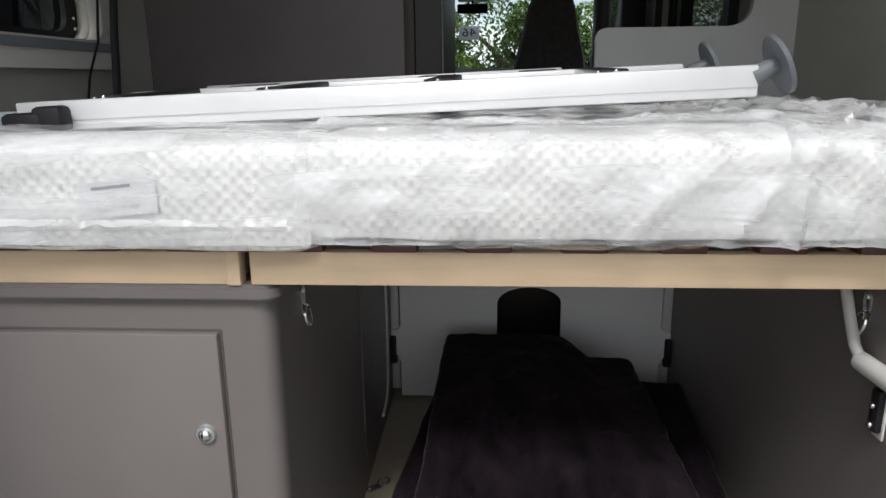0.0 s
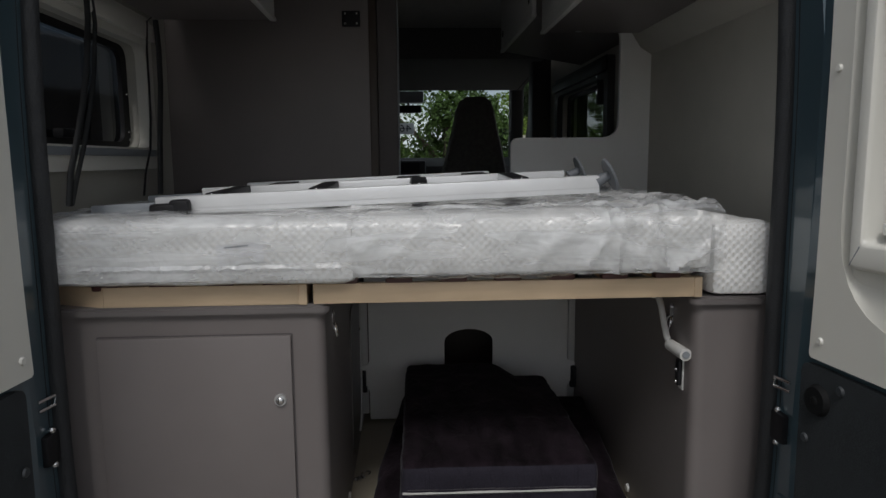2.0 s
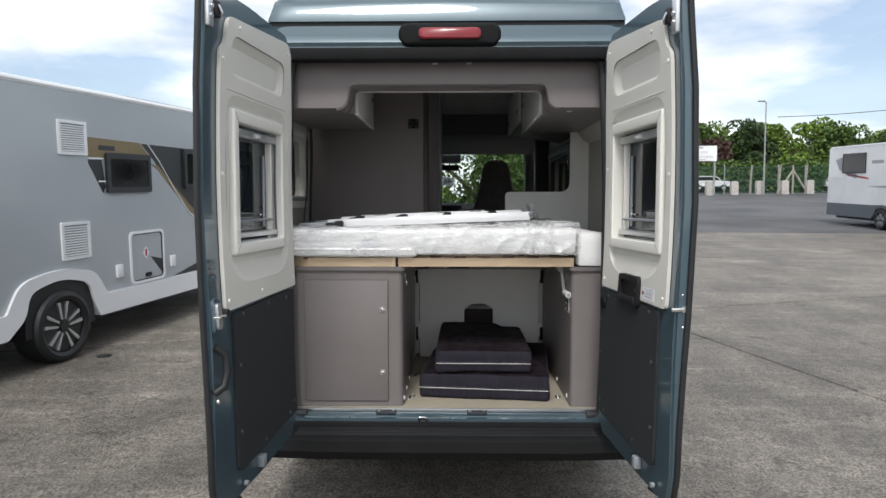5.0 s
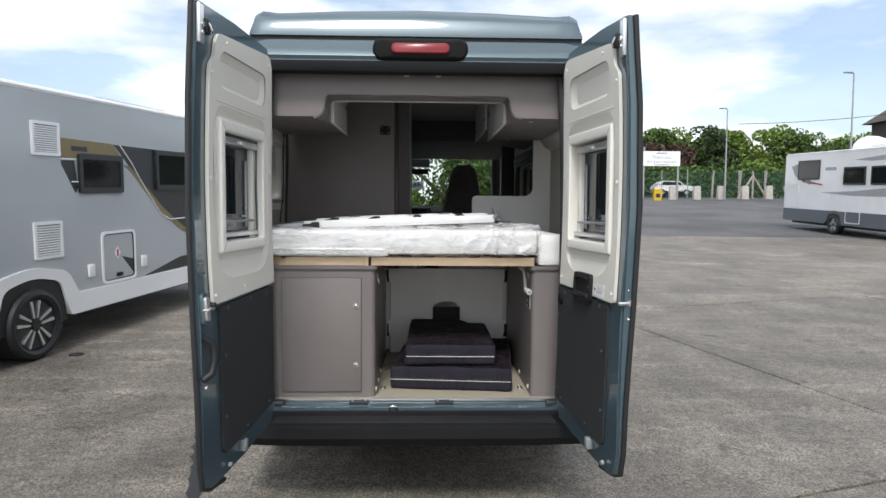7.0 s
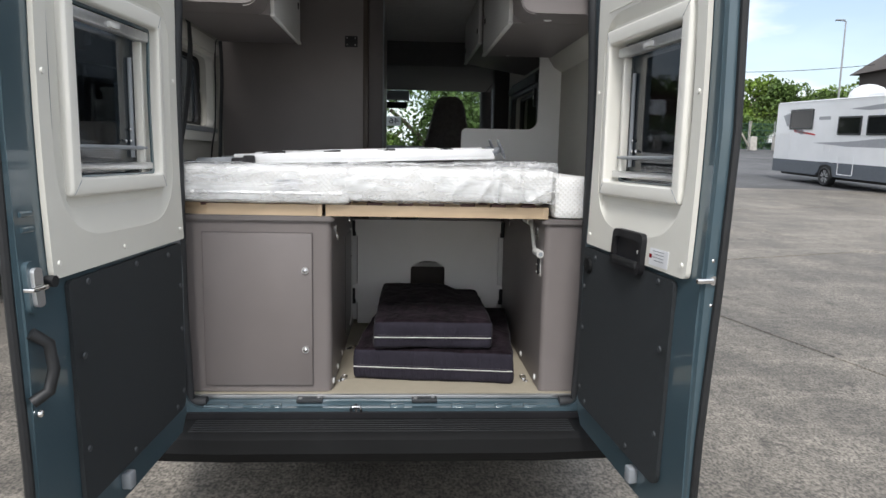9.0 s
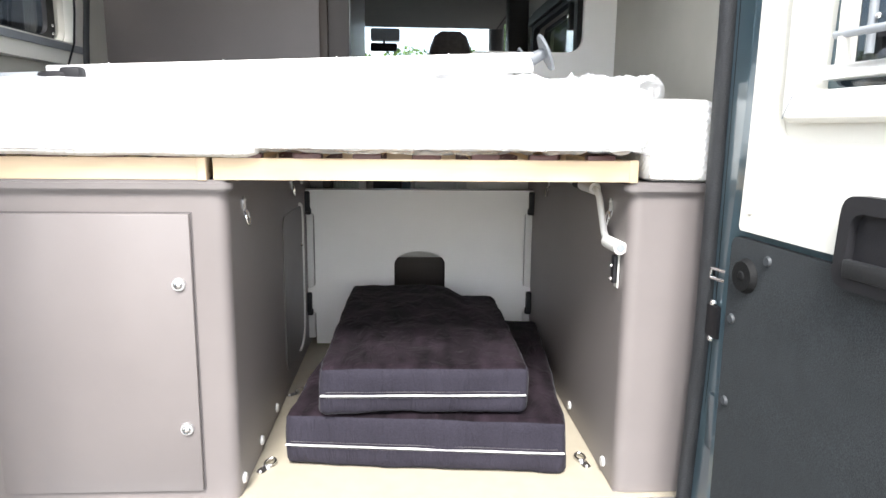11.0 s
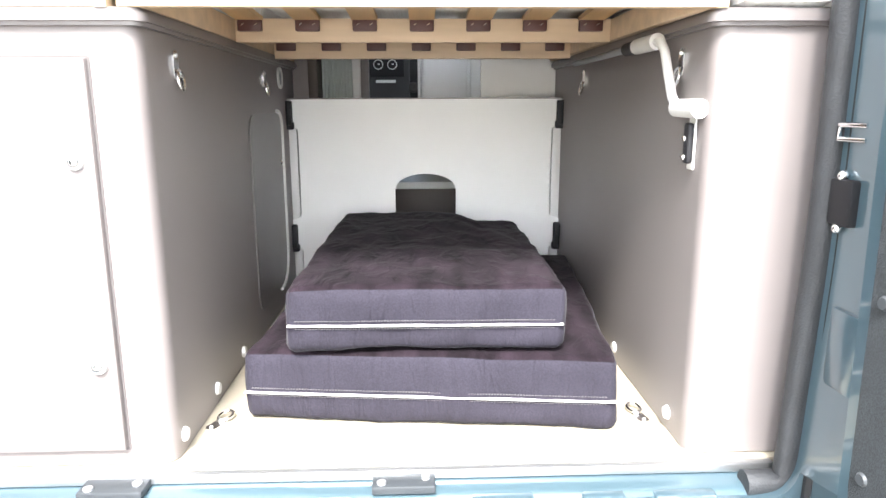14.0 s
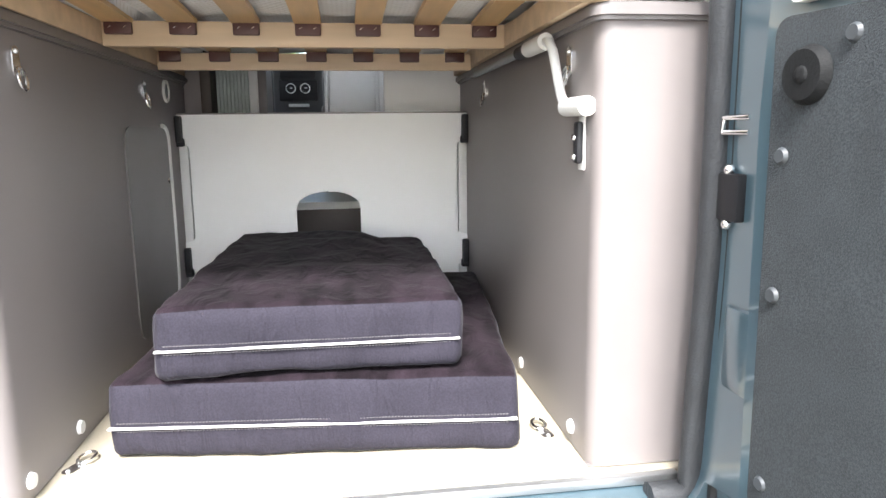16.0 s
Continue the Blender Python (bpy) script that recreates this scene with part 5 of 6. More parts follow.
# cab lining: overcab shelf, pillars, door frames
# headlining and left pillar carry the dimness of the cab in their colour
wall("cab_header", rings([[(x, 2.95, 2.44), (x, 2.95, 2.24), (x, 3.3, 2.20), (x, 3.74, 2.12), (x, 3.80, 2.17), (x, 3.74, 2.30), (x, 3.06, 2.452)] for x in (-0.86, 0.86)]), "cab_lining", "moulded pale overcab headlining", "ceiling")
for s in (-1, 1):
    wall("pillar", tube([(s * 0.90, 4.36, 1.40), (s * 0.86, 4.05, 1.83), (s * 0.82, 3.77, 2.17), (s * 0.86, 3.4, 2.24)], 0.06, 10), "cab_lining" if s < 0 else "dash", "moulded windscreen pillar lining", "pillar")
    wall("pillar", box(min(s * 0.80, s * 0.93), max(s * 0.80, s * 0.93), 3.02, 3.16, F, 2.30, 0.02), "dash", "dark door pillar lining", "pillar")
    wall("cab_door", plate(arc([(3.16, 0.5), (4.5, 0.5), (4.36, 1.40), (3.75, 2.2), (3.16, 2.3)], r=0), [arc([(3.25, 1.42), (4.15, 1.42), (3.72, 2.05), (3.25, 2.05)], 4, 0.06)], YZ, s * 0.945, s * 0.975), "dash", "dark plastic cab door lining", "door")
wall("bulkhead", box(-0.95, 0.95, 4.35, 4.38, 0.5, 1.42), "dash", "dark cab bulkhead", "wall")
pap = empty("windscreen_paper", pose(-0.04, 3.95, 1.845, -35), "white paper sheet with numbers behind the windscreen", "paper")
part("sheet", box(-0.07, 0.07, 0, 0.0008, -0.055, 0.055), "paper", pap)
words("number", "46", pose(0, -0.002, 0, 90, 0, 0) @ Matrix.Diagonal((-1, 1, 1, 1)), 0.1, "ink", pap)
gl = empty("handle_strip", pose(0.945, 1.88, 1.96), "dark grab handle strip on the side wall", "handle")
part("strip", box(-0.03, 0, -0.02, 0.02, -0.10, 0.10, 0.006), "black", gl)
for z in (-0.05, 0.03):
    part("button", box(-0.036, -0.03, -0.012, 0.012, z, z + 0.03, 0.002), "chrome", gl)


# ---- yard: sloping ground, slabs, asphalt ----
YARD = Matrix(((0.99928, 0.03912, 0.00180, 0.00222), (-0.03810, 1.04917, 0.00212, -0.01787), (-0.00167, -0.00809, 1.00016, -0.00246), (0, 0, 0, 1)))   # lays the yard's own grid beside the van


def G0(y):
    return 0.0425 * y if y < 20 else 0.85 + 0.0566 * (y - 20)


def lay(x, y, z):
    return YARD @ Vector((x, y, z))


def stand(m, stretch=False):
    """A pose of the yard's grid, kept square and upright."""
    q = YARD @ m
    ahead = q.to_3x3() @ Vector((0, 1, 0))
    up = q.to_3x3() @ Vector((0, 0, 1))
    side = ahead.cross(up).normalized()
    k = ahead.length if stretch else 1.0
    ahead.normalize()
    up = side.cross(ahead)
    r = Matrix((side, ahead * k, up)).transposed().to_4x4()
    r.translation = q.translation
    return r


def upright(x, y, z):
    """A thing that stands plumb at a place of the yard's grid."""
    p = lay(x, y, z)
    return pose(p.x, p.y, p.z, 0, 0, -2.1)


def weathered(m):
    """Dark blotches, oil spots and pale scuffs over a ground material."""
    n, l = m.node_tree.nodes, m.node_tree.links
    b = n["Principled BSDF"]
    co = n.new("ShaderNodeTexCoord")
    last = b.inputs["Base Color"].links[0].from_socket
    for scale, detail, lo, hi, low, high, stretch in ((0.55, 8, 0.36, 0.66, 0.80, 1.10, (1, 1, 1)), (5.0, 4, 0.27, 0.36, 0.5, 1.0, (1, 1, 1)), (2.2, 9, 0.52, 0.70, 1.0, 1.35, (0.25, 2.2, 1)), (14.0, 6, 0.38, 0.62, 0.82, 1.14, (1, 1, 1))):
        mp, t, r, q = n.new("ShaderNodeMapping"), n.new("ShaderNodeTexNoise"), n.new("ShaderNodeMapRange"), n.new("ShaderNodeVectorMath")
        mp.inputs["Scale"].default_value = stretch
        mp.inputs["Rotation"].default_value = (0, 0, 0.33)
        t.inputs["Scale"].default_value, t.inputs["Detail"].default_value = scale, detail
        r.inputs["From Min"].default_value, r.inputs["From Max"].default_value = lo, hi
        r.inputs["To Min"].default_value, r.inputs["To Max"].default_value = low, high
        q.operation = "SCALE"
        l.new(co.outputs["Object"], mp.inputs["Vector"])
        l.new(mp.outputs["Vector"], t.inputs["Vector"])
        l.new(t.outputs["Fac"], r.inputs["Value"])
        l.new(last, q.inputs[0])
        l.new(r.outputs["Result"], q.inputs["Scale"])
        last = q.outputs["Vector"]
    l.new(last, b.inputs["Base Color"])
    return m


M["asphalt"] = mat("asphalt", (0.09, 0.091, 0.094), 0.9, scale=0.35, vary=0.4, bump=0.5, fine=40, speck=0.4)
M["concrete"] = weathered(mat("concrete", (0.158, 0.142, 0.119), 0.66, scale=1.7, vary=0.34, bump=0.6, fine=75, each=0.10, speck=0.55, stretch=(1, 0.7, 1)))
M["tar"] = mat("tar", (0.02, 0.02, 0.021), 0.6, scale=12, vary=0.3, bump=0.4, fine=50)
M["silver"] = mat("silver_side", (0.40, 0.43, 0.45), 0.35, scale=0.8, vary=0.03, bump=0.0, coat=0.5)
M["gel"] = mat("white_gelcoat", (0.80, 0.81, 0.82), 0.3, scale=1.5, vary=0.03, bump=0.0, coat=0.4)
M["gold"] = mat("gold_decal", (0.20, 0.15, 0.07), 0.4, bump=0.0)
M["decal"] = mat("dark_decal", (0.022, 0.024, 0.026), 0.35, bump=0.0)
M["decal_grey"] = mat("grey_decal", (0.33, 0.34, 0.36), 0.4, bump=0.0)
M["decal_red"] = mat("red_decal", (0.45, 0.03, 0.035), 0.4, bump=0.0)
M["grey_skirt"] = mat("grey_skirt", (0.10, 0.115, 0.135), 0.45, bump=0.02)
M["window"] = mat("dark_window", (0.012, 0.013, 0.014), 0.06, bump=0.0, spec=0.2)
M["steel"] = mat("galvanised", (0.35, 0.36, 0.37), 0.5, metal=0.5)
M["green_mesh"] = mat("green_fence", (0.03, 0.085, 0.06), 0.6)
M["post"] = mat("weathered_concrete", (0.42, 0.40, 0.37), 0.85, scale=4, vary=0.2, bump=0.4, fine=60)
M["yellow"] = mat("yellow_plastic", (0.62, 0.40, 0.02), 0.45)
M["bark"] = mat("bark", (0.09, 0.07, 0.05), 0.9, scale=6, vary=0.3, bump=0.6, fine=20)
M["timber"] = mat("grey_timber", (0.32, 0.30, 0.26), 0.8, scale=5, vary=0.2, bump=0.3, fine=40)
M["roof_tile"] = mat("dark_tiles", (0.06, 0.05, 0.045), 0.8)


def leaf_mat(name, color):
    m = mat(name, color, 0.6, scale=1.2, vary=0.3, bump=0.0, spec=0.3)
    n, l = m.node_tree.nodes, m.node_tree.links
    g, r, mu = n.new("ShaderNodeNewGeometry"), n.new("ShaderNodeMapRange"), n.new("ShaderNodeVectorMath")
    r.inputs["To Min"].default_value, r.inputs["To Max"].default_value = 0.6, 1.5
    mu.operation = "SCALE"
    b = n["Principled BSDF"]
    l.new(g.outputs["Random Per Island"], r.inputs["Value"])
    l.new(b.inputs["Base Color"].links[0].from_socket, mu.inputs[0])
    l.new(r.outputs["Result"], mu.inputs["Scale"])
    l.new(mu.outputs["Vector"], b.inputs["Base Color"])
    return m


M["leaf"] = leaf_mat("leaf_green", (0.075, 0.125, 0.03))
M["leaf_light"] = leaf_mat("leaf_light", (0.13, 0.20, 0.035))
M["leaf_dark"] = leaf_mat("leaf_dark", (0.035, 0.062, 0.022))
M["leaf_red"] = leaf_mat("leaf_copper", (0.075, 0.045, 0.035))

bm = bmesh.new()
rows = [[bm.verts.new(lay(x, y, G0(y) - 0.03)) for x in (-400, -40, 40, 400)] for y in (-300, -20, 20, 60, 110, 500)]
for a, b in zip(rows, rows[1:]):
    for i in range(3):
        bm.faces.new((a[i], a[i + 1], b[i + 1], b[i]))
tagged(link("ground", bm, "asphalt", smooth=0), "grey patched asphalt yard rising gently", "ground", kind="structure")


def clip(poly, inside):
    out = []
    for p, q in zip(poly, poly[1:] + poly[:1]):
        a, b = inside(p), inside(q)
        if a >= 0:
            out.append(p)
        if (a >= 0) != (b >= 0):
            t = a / (a - b)
            out.append((p[0] + (q[0] - p[0]) * t, p[1] + (q[1] - p[1]) * t))
    return out


pave = tagged(new("pavement"), "large weathered concrete slabs with dark joints", "pavement", kind="structure")
ca, sa, S = math.cos(radians(19)), math.sin(radians(19)), 4.94
E1, E2 = -1.15, 4.35
for i in range(-7, 9):
    for j in range(-5, 5):
        g = 0.015
        sq = [(E1 + i * S + g, E2 + j * S + g), (E1 + (i + 1) * S - g, E2 + j * S + g), (E1 + (i + 1) * S - g, E2 + (j + 1) * S - g), (E1 + i * S + g, E2 + (j + 1) * S - g)]
        poly = [(u * ca - v * sa, u * sa + v * ca) for u, v in sq]
        poly = clip(poly, lambda p: 19.3 - 0.06 * (p[0] - 8) - p[1])
        poly = clip(poly, lambda p: p[1] + 17)
        if len(poly) < 3:
            continue
        dz = random.uniform(-0.003, 0.003)
        bm = bmesh.new()
        lo = [bm.verts.new(lay(x, y, G0(y) - 0.03 + 0.001)) for x, y in poly]
        hi = [bm.verts.new(lay(x, y, G0(y) + dz)) for x, y in poly]
        bm.faces.new(hi)
        for k in range(len(poly)):
            bm.faces.new((lo[k], lo[(k + 1) % len(poly)], hi[(k + 1) % len(poly)], hi[k]))
        bmesh.ops.bevel(bm, geom=[e for e in bm.edges if e.verts[0] in hi and e.verts[1] in hi], offset=0.008, segments=1, affect="EDGES")
        link("slab", bm, "concrete", pave, smooth=0)
# tar poured along one joint
bm = bmesh.new()
prev = None
for k in range(90):
    v = E2 - 6.2 + k * 0.055
    w = 0.022 + 0.03 * abs(noise.noise(Vector((k * 0.23, 3, 0)))) + 0.015 * (k % 3 == 0)
    row = []
    for sgn in (-1, 1):
        u = E1 + sgn * w + 0.012 * noise.noise(Vector((k * 0.5, sgn, 0)))
        x, y = u * ca - v * sa, u * sa + v * ca
        row.append(bm.verts.new(lay(x, y, G0(y) + 0.006)))
    if prev:
        bm.faces.new((prev[0], prev[1], row[1], row[0]))
    prev = row
tagged(link("tar_joint", bm, "tar", smooth=0), "ragged black tar seal along a slab joint", "road marking", kind="structure")
tagged(link("drain_cap", cyl(lay(-3.54, 2.88, G0(2.88) - 0.01), lay(-3.54, 2.88, G0(2.88) + 0.008), 0.07, seg=20), "tar"), "small round black drain cap in the concrete", "drain")


# ---- parked motorhomes ----
def louvre(parent, y0, y1, z0, z1):
    v = part("vent", plate(rrect(y0, y1, z0, z1, 0.015), [rrect(y0 + 0.03, y1 - 0.03, z0 + 0.03, z1 - 0.03, 0.005)], YZ, 0.0, 0.02), "gel", parent, "white louvred vent")
    part("back", box(0.001, 0.004, y0 + 0.02, y1 - 0.02, z0 + 0.02, z1 - 0.02), "grey_plastic", v)
    n = 12
    for i in range(n):
        z = z0 + 0.035 + (z1 - z0 - 0.07) * i / n
        part("slat", rings([[(0.004, y, z), (0.016, y, z + 0.002), (0.016, y, z + 0.008), (0.004, y, z + 0.016)] for y in (y0 + 0.03, y1 - 0.03)]), "gel", v)
    return v


def mh_window(parent, y0, y1, z0, z1):
    f = part("window", plate(rrect(y0, y1, z0, z1, 0.03), [rrect(y0 + 0.05, y1 - 0.05, z0 + 0.06, z1 - 0.06, 0.03)], YZ, 0.004, 0.035), "decal", parent, "black framed window")
    part("pane", plate(rrect(y0 + 0.03, y1 - 0.03, z0 + 0.03, z1 - 0.03, 0.03), [], YZ, 0.006, 0.028), "window", f, "dark tinted pane")
    return f


def alloy(parent, y, r, x=-0.02):
    w = part("wheel", cyl((x - 0.22, y, r), (x, y, r), r, seg=40), "rubber", parent, "black tyre")
    part("tyre_wall", tube([(x, y + r * 0.85 * math.cos(a), r + r * 0.85 * math.sin(a)) for a in [i * math.pi / 20 for i in range(42)]], r * 0.14, 8), "rubber", w)
    part("rim_well", cyl((x - 0.05, y, r), (x + 0.004, y, r), r * 0.68, seg=32), "decal", w)
    for k in range(5):
        a = k * 2 * math.pi / 5 + 0.3
        d, e = Vector((0, math.cos(a), math.sin(a))), Vector((0, -math.sin(a), math.cos(a)))
        c = Vector((x, y, r))
        for sgn in (-1, 1):
            p = [c + d * r * 0.18 + e * sgn * 0.012, c + d * r * 0.66 + e * sgn * r * 0.10, c + d * r * 0.66 + e * sgn * r * 0.20, c + d * r * 0.2 + e * sgn * r * 0.09]
            part("spoke", rings([[q + Vector((o, 0, 0)) for q in p] for o in (0.005, 0.022)]), "alu", w)
    part("hub", cyl((x, y, r), (x + 0.028, y, r), r * 0.14, seg=16), "decal", w)
    return w


def motorhome(name, m, y0, y1, ztop, side, skirt, zs0, zs1, label):
    h = empty(name, m, label, "motorhome", "parked motorhomes")
    body = arc([(y0, zs1, 0.05), (y1, zs1, 0.05), (y1, ztop, 0.12), (y0, ztop, 0.12)], 5)
    part("body", plate(body, [], YZ, -2.28, 0.0), side, h)
    part("roof_rail", tube([(-0.02, y0 + 0.1, ztop - 0.01), (-0.02, y1 - 0.1, ztop - 0.01)], 0.035, 8), "gel", h, "white roof rail")
    sk = arc([(y0 + 0.05, zs0, 0.03), (-0.62, zs0, 0.02), (-0.42, 0.50, 0.08), (-0.36, 0.72, 0.1), (0.0, 0.80, 0.16), (0.36, 0.72, 0.1), (0.42, 0.50, 0.08), (0.5, zs0, 0.02), (y1, zs0, 0.03), (y1, zs1 + 0.003, 0), (0.62, zs1 + 0.003, 0.02), (0.46, 0.82, 0.12), (0.0, 0.90, 0.2), (-0.46, 0.82, 0.12), (-0.62, zs1 + 0.003, 0.02), (y0 + 0.05, zs1 + 0.003, 0)], 5)
    part("skirt", plate(sk, [], YZ, -0.04, 0.028), skirt, h)
    part("wheel_arch", plate(arc([(-0.42, 0.3, 0), (0.44, 0.3, 0), (0.40, 0.72, 0.1), (0.0, 0.82, 0.16), (-0.40, 0.72, 0.1)], 5), [], YZ, 0.002, 0.006), "tar", h)
    part("chassis", box(-2.1, -0.25, y0 + 0.3, y1 - 0.2, 0.25, zs1 + 0.02), "black", h)
    alloy(h, 0.0, 0.345, 0.012)
    return h


silver = motorhome("motorhome", stand(pose(-3.83, 2.69, 0.0425 * 2.69, 2.43, 0, -7.5), True), -2.4, 4.6, 2.62, "silver", "gel", 0.343, 0.56, "silver grey coachbuilt motorhome with black and gold graphics and white skirts")
louvre(silver, 0.08, 0.45, 1.975, 2.305)
louvre(silver, 0.055, 0.43, 0.96, 1.325)
dk = [[(0.47, 1.94), (0.66, 1.94), (0.70, 1.66), (0.66, 1.60), (0.47, 1.90)],
      [(1.30, 2.145), (3.2, 2.12), (3.2, 0.98), (2.75, 1.10), (2.3, 1.32), (1.75, 1.72), (1.5, 1.98)],
      [(1.80, 0.57), (4.4, 0.57), (4.4, 0.78), (2.6, 0.72)], [(1.38, 0.86), (1.63, 0.60), (1.63, 0.80)]]
for q in dk:
    part("graphic", plate(q, [], YZ, 0.0, 0.002), "decal", silver, "black vinyl graphic")
for q in ([(0.46, 2.165), (1.28, 2.15), (1.47, 1.98), (0.7, 1.965), (0.46, 1.965)], [(1.44, 1.93), (1.58, 1.86), (2.2, 1.34), (2.7, 1.06), (3.2, 0.93), (3.2, 1.0), (2.72, 1.13), (2.22, 1.42), (1.6, 1.90)]):
    part("graphic", plate(q, [], YZ, 0.002, 0.004), "gold", silver, "gold vinyl graphic")
for pts in ([(1.42, 2.14), (1.62, 1.95), (1.9, 1.62), (2.2, 1.32), (2.4, 1.24), (3.2, 1.25)], [(0.47, 1.95), (0.68, 1.955)], [(0.6, 1.72), (0.70, 1.72)]):
    part("pinstripe", tube([(0.004, a, b) for a, b in pts], 0.008, 6), "gel", silver)
part("lettering", box(0.005, 0.006, 0.62, 0.86, 2.04, 2.09), "decal", silver)
mh_window(silver, 0.70, 1.42, 1.60, 2.02)
mh_window(silver, 2.09, 2.85, 1.63, 2.13)
hh = part("locker_door", plate(rrect(1.02, 1.63, 0.575, 1.165, 0.07), [rrect(1.05, 1.60, 0.605, 1.135, 0.06)], YZ, 0.0, 0.014), "gel", silver, "white rimmed locker door")
part("seam", plate(rrect(1.045, 1.605, 0.60, 1.14, 0.06), [rrect(1.06, 1.59, 0.615, 1.125, 0.055)], YZ, 0.0, 0.008), "rubber", hh)
part("notice", plate([(1.30, 0.84), (1.355, 0.91), (1.30, 0.98), (1.245, 0.91)], [], YZ, 0.0, 0.004), "paper", hh)
part("notice_mark", box(0.0045, 0.0055, 1.285, 1.315, 0.87, 0.95), "decal_red", hh)
part("lock", box(0.0, 0.02, 1.27, 1.37, 0.635, 0.68, 0.008), "black", hh)
for y, z in ((0.83, 0.76), (1.78, 0.76)):
    part("inlet", box(0.0, 0.03, y - 0.05, y + 0.05, z - 0.07, z + 0.07, 0.01), "gel", silver, "white service flap")
sp = part("solar_panel", box(-0.9, -0.25, 1.4, 2.8, 2.66, 2.70, 0.005), "grey_plastic", silver, "roof mounted solar panel")
part("frame", box(-0.92, -0.23, 1.37, 2.83, 2.645, 2.66), "alu", sp)

K = 0.95
white_mh = motorhome("motorhome", stand(pose(0.16 + 15.34 * K, -3.42 + 25.62 * K, G0(-3.42 + 25.62 * K), -2.6, 0, 180), True), -3.7, 3.4, 3.12, "gel", "grey_skirt", 0.36, 0.86, "white coachbuilt motorhome with grey skirt and roof dome")
for a, b, c, d in ((-2.65, -1.1, 2.05, 2.83), (0.45, 1.7, 1.85, 2.5), (2.0, 3.1, 1.85, 2.5)):
    mh_window(white_mh, a, b, c, d)
for q, mm in (([(-3.2, 2.6), (-2.65, 2.72), (-2.65, 2.5), (-1.5, 1.9), (-1.8, 1.85), (-2.9, 2.2)], "decal_grey"), ([(-2.75, 2.55), (-2.66, 2.55), (-2.3, 1.95), (-0.9, 1.82), (-0.9, 1.88), (-2.2, 2.03)], "decal_red"), ([(-1.0, 1.55), (1.0, 1.62), (3.2, 1.78), (3.2, 1.45), (1.0, 1.45)], "decal_grey"), ([(1.0, 2.75), (3.2, 2.9), (3.2, 2.7), (2.0, 2.68)], "decal_grey")):
    part("graphic", plate(q, [], YZ, 0.0, 0.003), mm, white_mh, "vinyl graphic stripe")
part("lettering", box(0.0, 0.003, -0.75, -0.05, 2.40, 2.52), "decal_grey", white_mh)
for a, b, c, d in ((0.7, 1.55, 0.45, 1.1), (-3.4, -2.5, 0.95, 1.9), (-0.25, 0.15, 1.2, 1.5)):
    part("locker_door", plate(rrect(a, b, c, d, 0.06), [rrect(a + 0.03, b - 0.03, c + 0.03, d - 0.03, 0.05)], YZ, 0.03, 0.04), "gel", white_mh)
part("roof_dome", ball((-1.0, 0.35, 3.22), 0.62, 1, 1, 0.7), "gel", white_mh, "white satellite dome")
part("roof_box", box(-1.6, -0.4, 1.2, 2.6, 3.12, 3.3, 0.06), "gel", white_mh)

# ---- far side: fence, sign, car, bollards, lamp posts ----
FY = 58.0
ZF = 3.1
fence = empty("mesh_fence", upright(0, FY + 4, ZF + 0.1), "dark green mesh fence on steel posts", "fence")
for i in range(19):
    x = 14 + i * 2.6
    part("post", box(x - 0.04, x + 0.04, -0.04, 0.04, 0, 2.9), "steel", fence)
    if i < 18:
        bm = bmesh.new()
        for k in range(26):
            xx = x + 0.05 + k * 0.096
            box(xx, xx + 0.016, -0.01, 0.01, 0.1, 2.7, bm=bm)
        for k in range(5):
            box(x + 0.04, x + 2.56, -0.015, 0.015, 0.1 + k * 0.62, 0.15 + k * 0.62, bm=bm)
        part("mesh_panel", bm, "green_mesh", fence)
sg = empty("sign_board", upright(20.4, FY, ZF), "white roadside sign board on two posts", "sign")
part("board", box(-1.75, 1.75, -0.05, 0, 3.1, 4.5), "gel", sg)
for x in (-1.65, 1.6):
    part("post", box(x - 0.06, x + 0.06, 0.02, 0.12, 0, 4.9 if x < 0 else 3.2), "steel", sg)
words("words", "Thank you\nfor your custom", pose(0, -0.06, 3.72, 90, 0, 0), 0.42, "decal_grey", sg)
part("heading", box(-0.5, 0.5, -0.056, -0.05, 4.25, 4.38), "decal_grey", sg)
part("small_print", box(-0.7, 0.7, -0.056, -0.05, 3.18, 3.25), "decal_grey", sg)

car = empty("parked_car", upright(24.2, FY + 8, ZF + 0.55), "white crossover car parked behind the fence", "car")
prof = arc([(-2.05, 0.35, 0.1), (2.0, 0.35, 0.1), (2.05, 0.75, 0.15), (1.95, 0.98, 0.1), (1.1, 1.08, 0.1), (0.55, 1.52, 0.15), (-1.2, 1.56, 0.2), (-1.85, 1.12, 0.15), (-2.05, 0.85, 0.1)], 5)
part("body", plate(prof, [], XZ, -0.9, 0.9), "gel", car)
part("window_band", plate(arc([(-1.5, 1.08, 0.05), (0.95, 1.08, 0.05), (0.48, 1.44, 0.08), (-1.15, 1.46, 0.08)], 4), [], XZ, -0.905, 0.905), "window", car, "dark side windows")
part("sill_trim", box(-1.9, 1.9, -0.91, 0.91, 0.28, 0.42), "black", car)
for x in (-1.25, 1.3):
    w = part("wheel", cyl((x, -0.92, 0.33), (x, 0.92, 0.33), 0.33, seg=24), "rubber", car)
    part("rim", cyl((x, -0.93, 0.33), (x, -0.90, 0.33), 0.2, seg=16), "alu", w)
car2 = copy_thing(car, upright(39, FY + 10, ZF + 0.75))
car2["label"] = "white car partly hidden behind the motorhome"
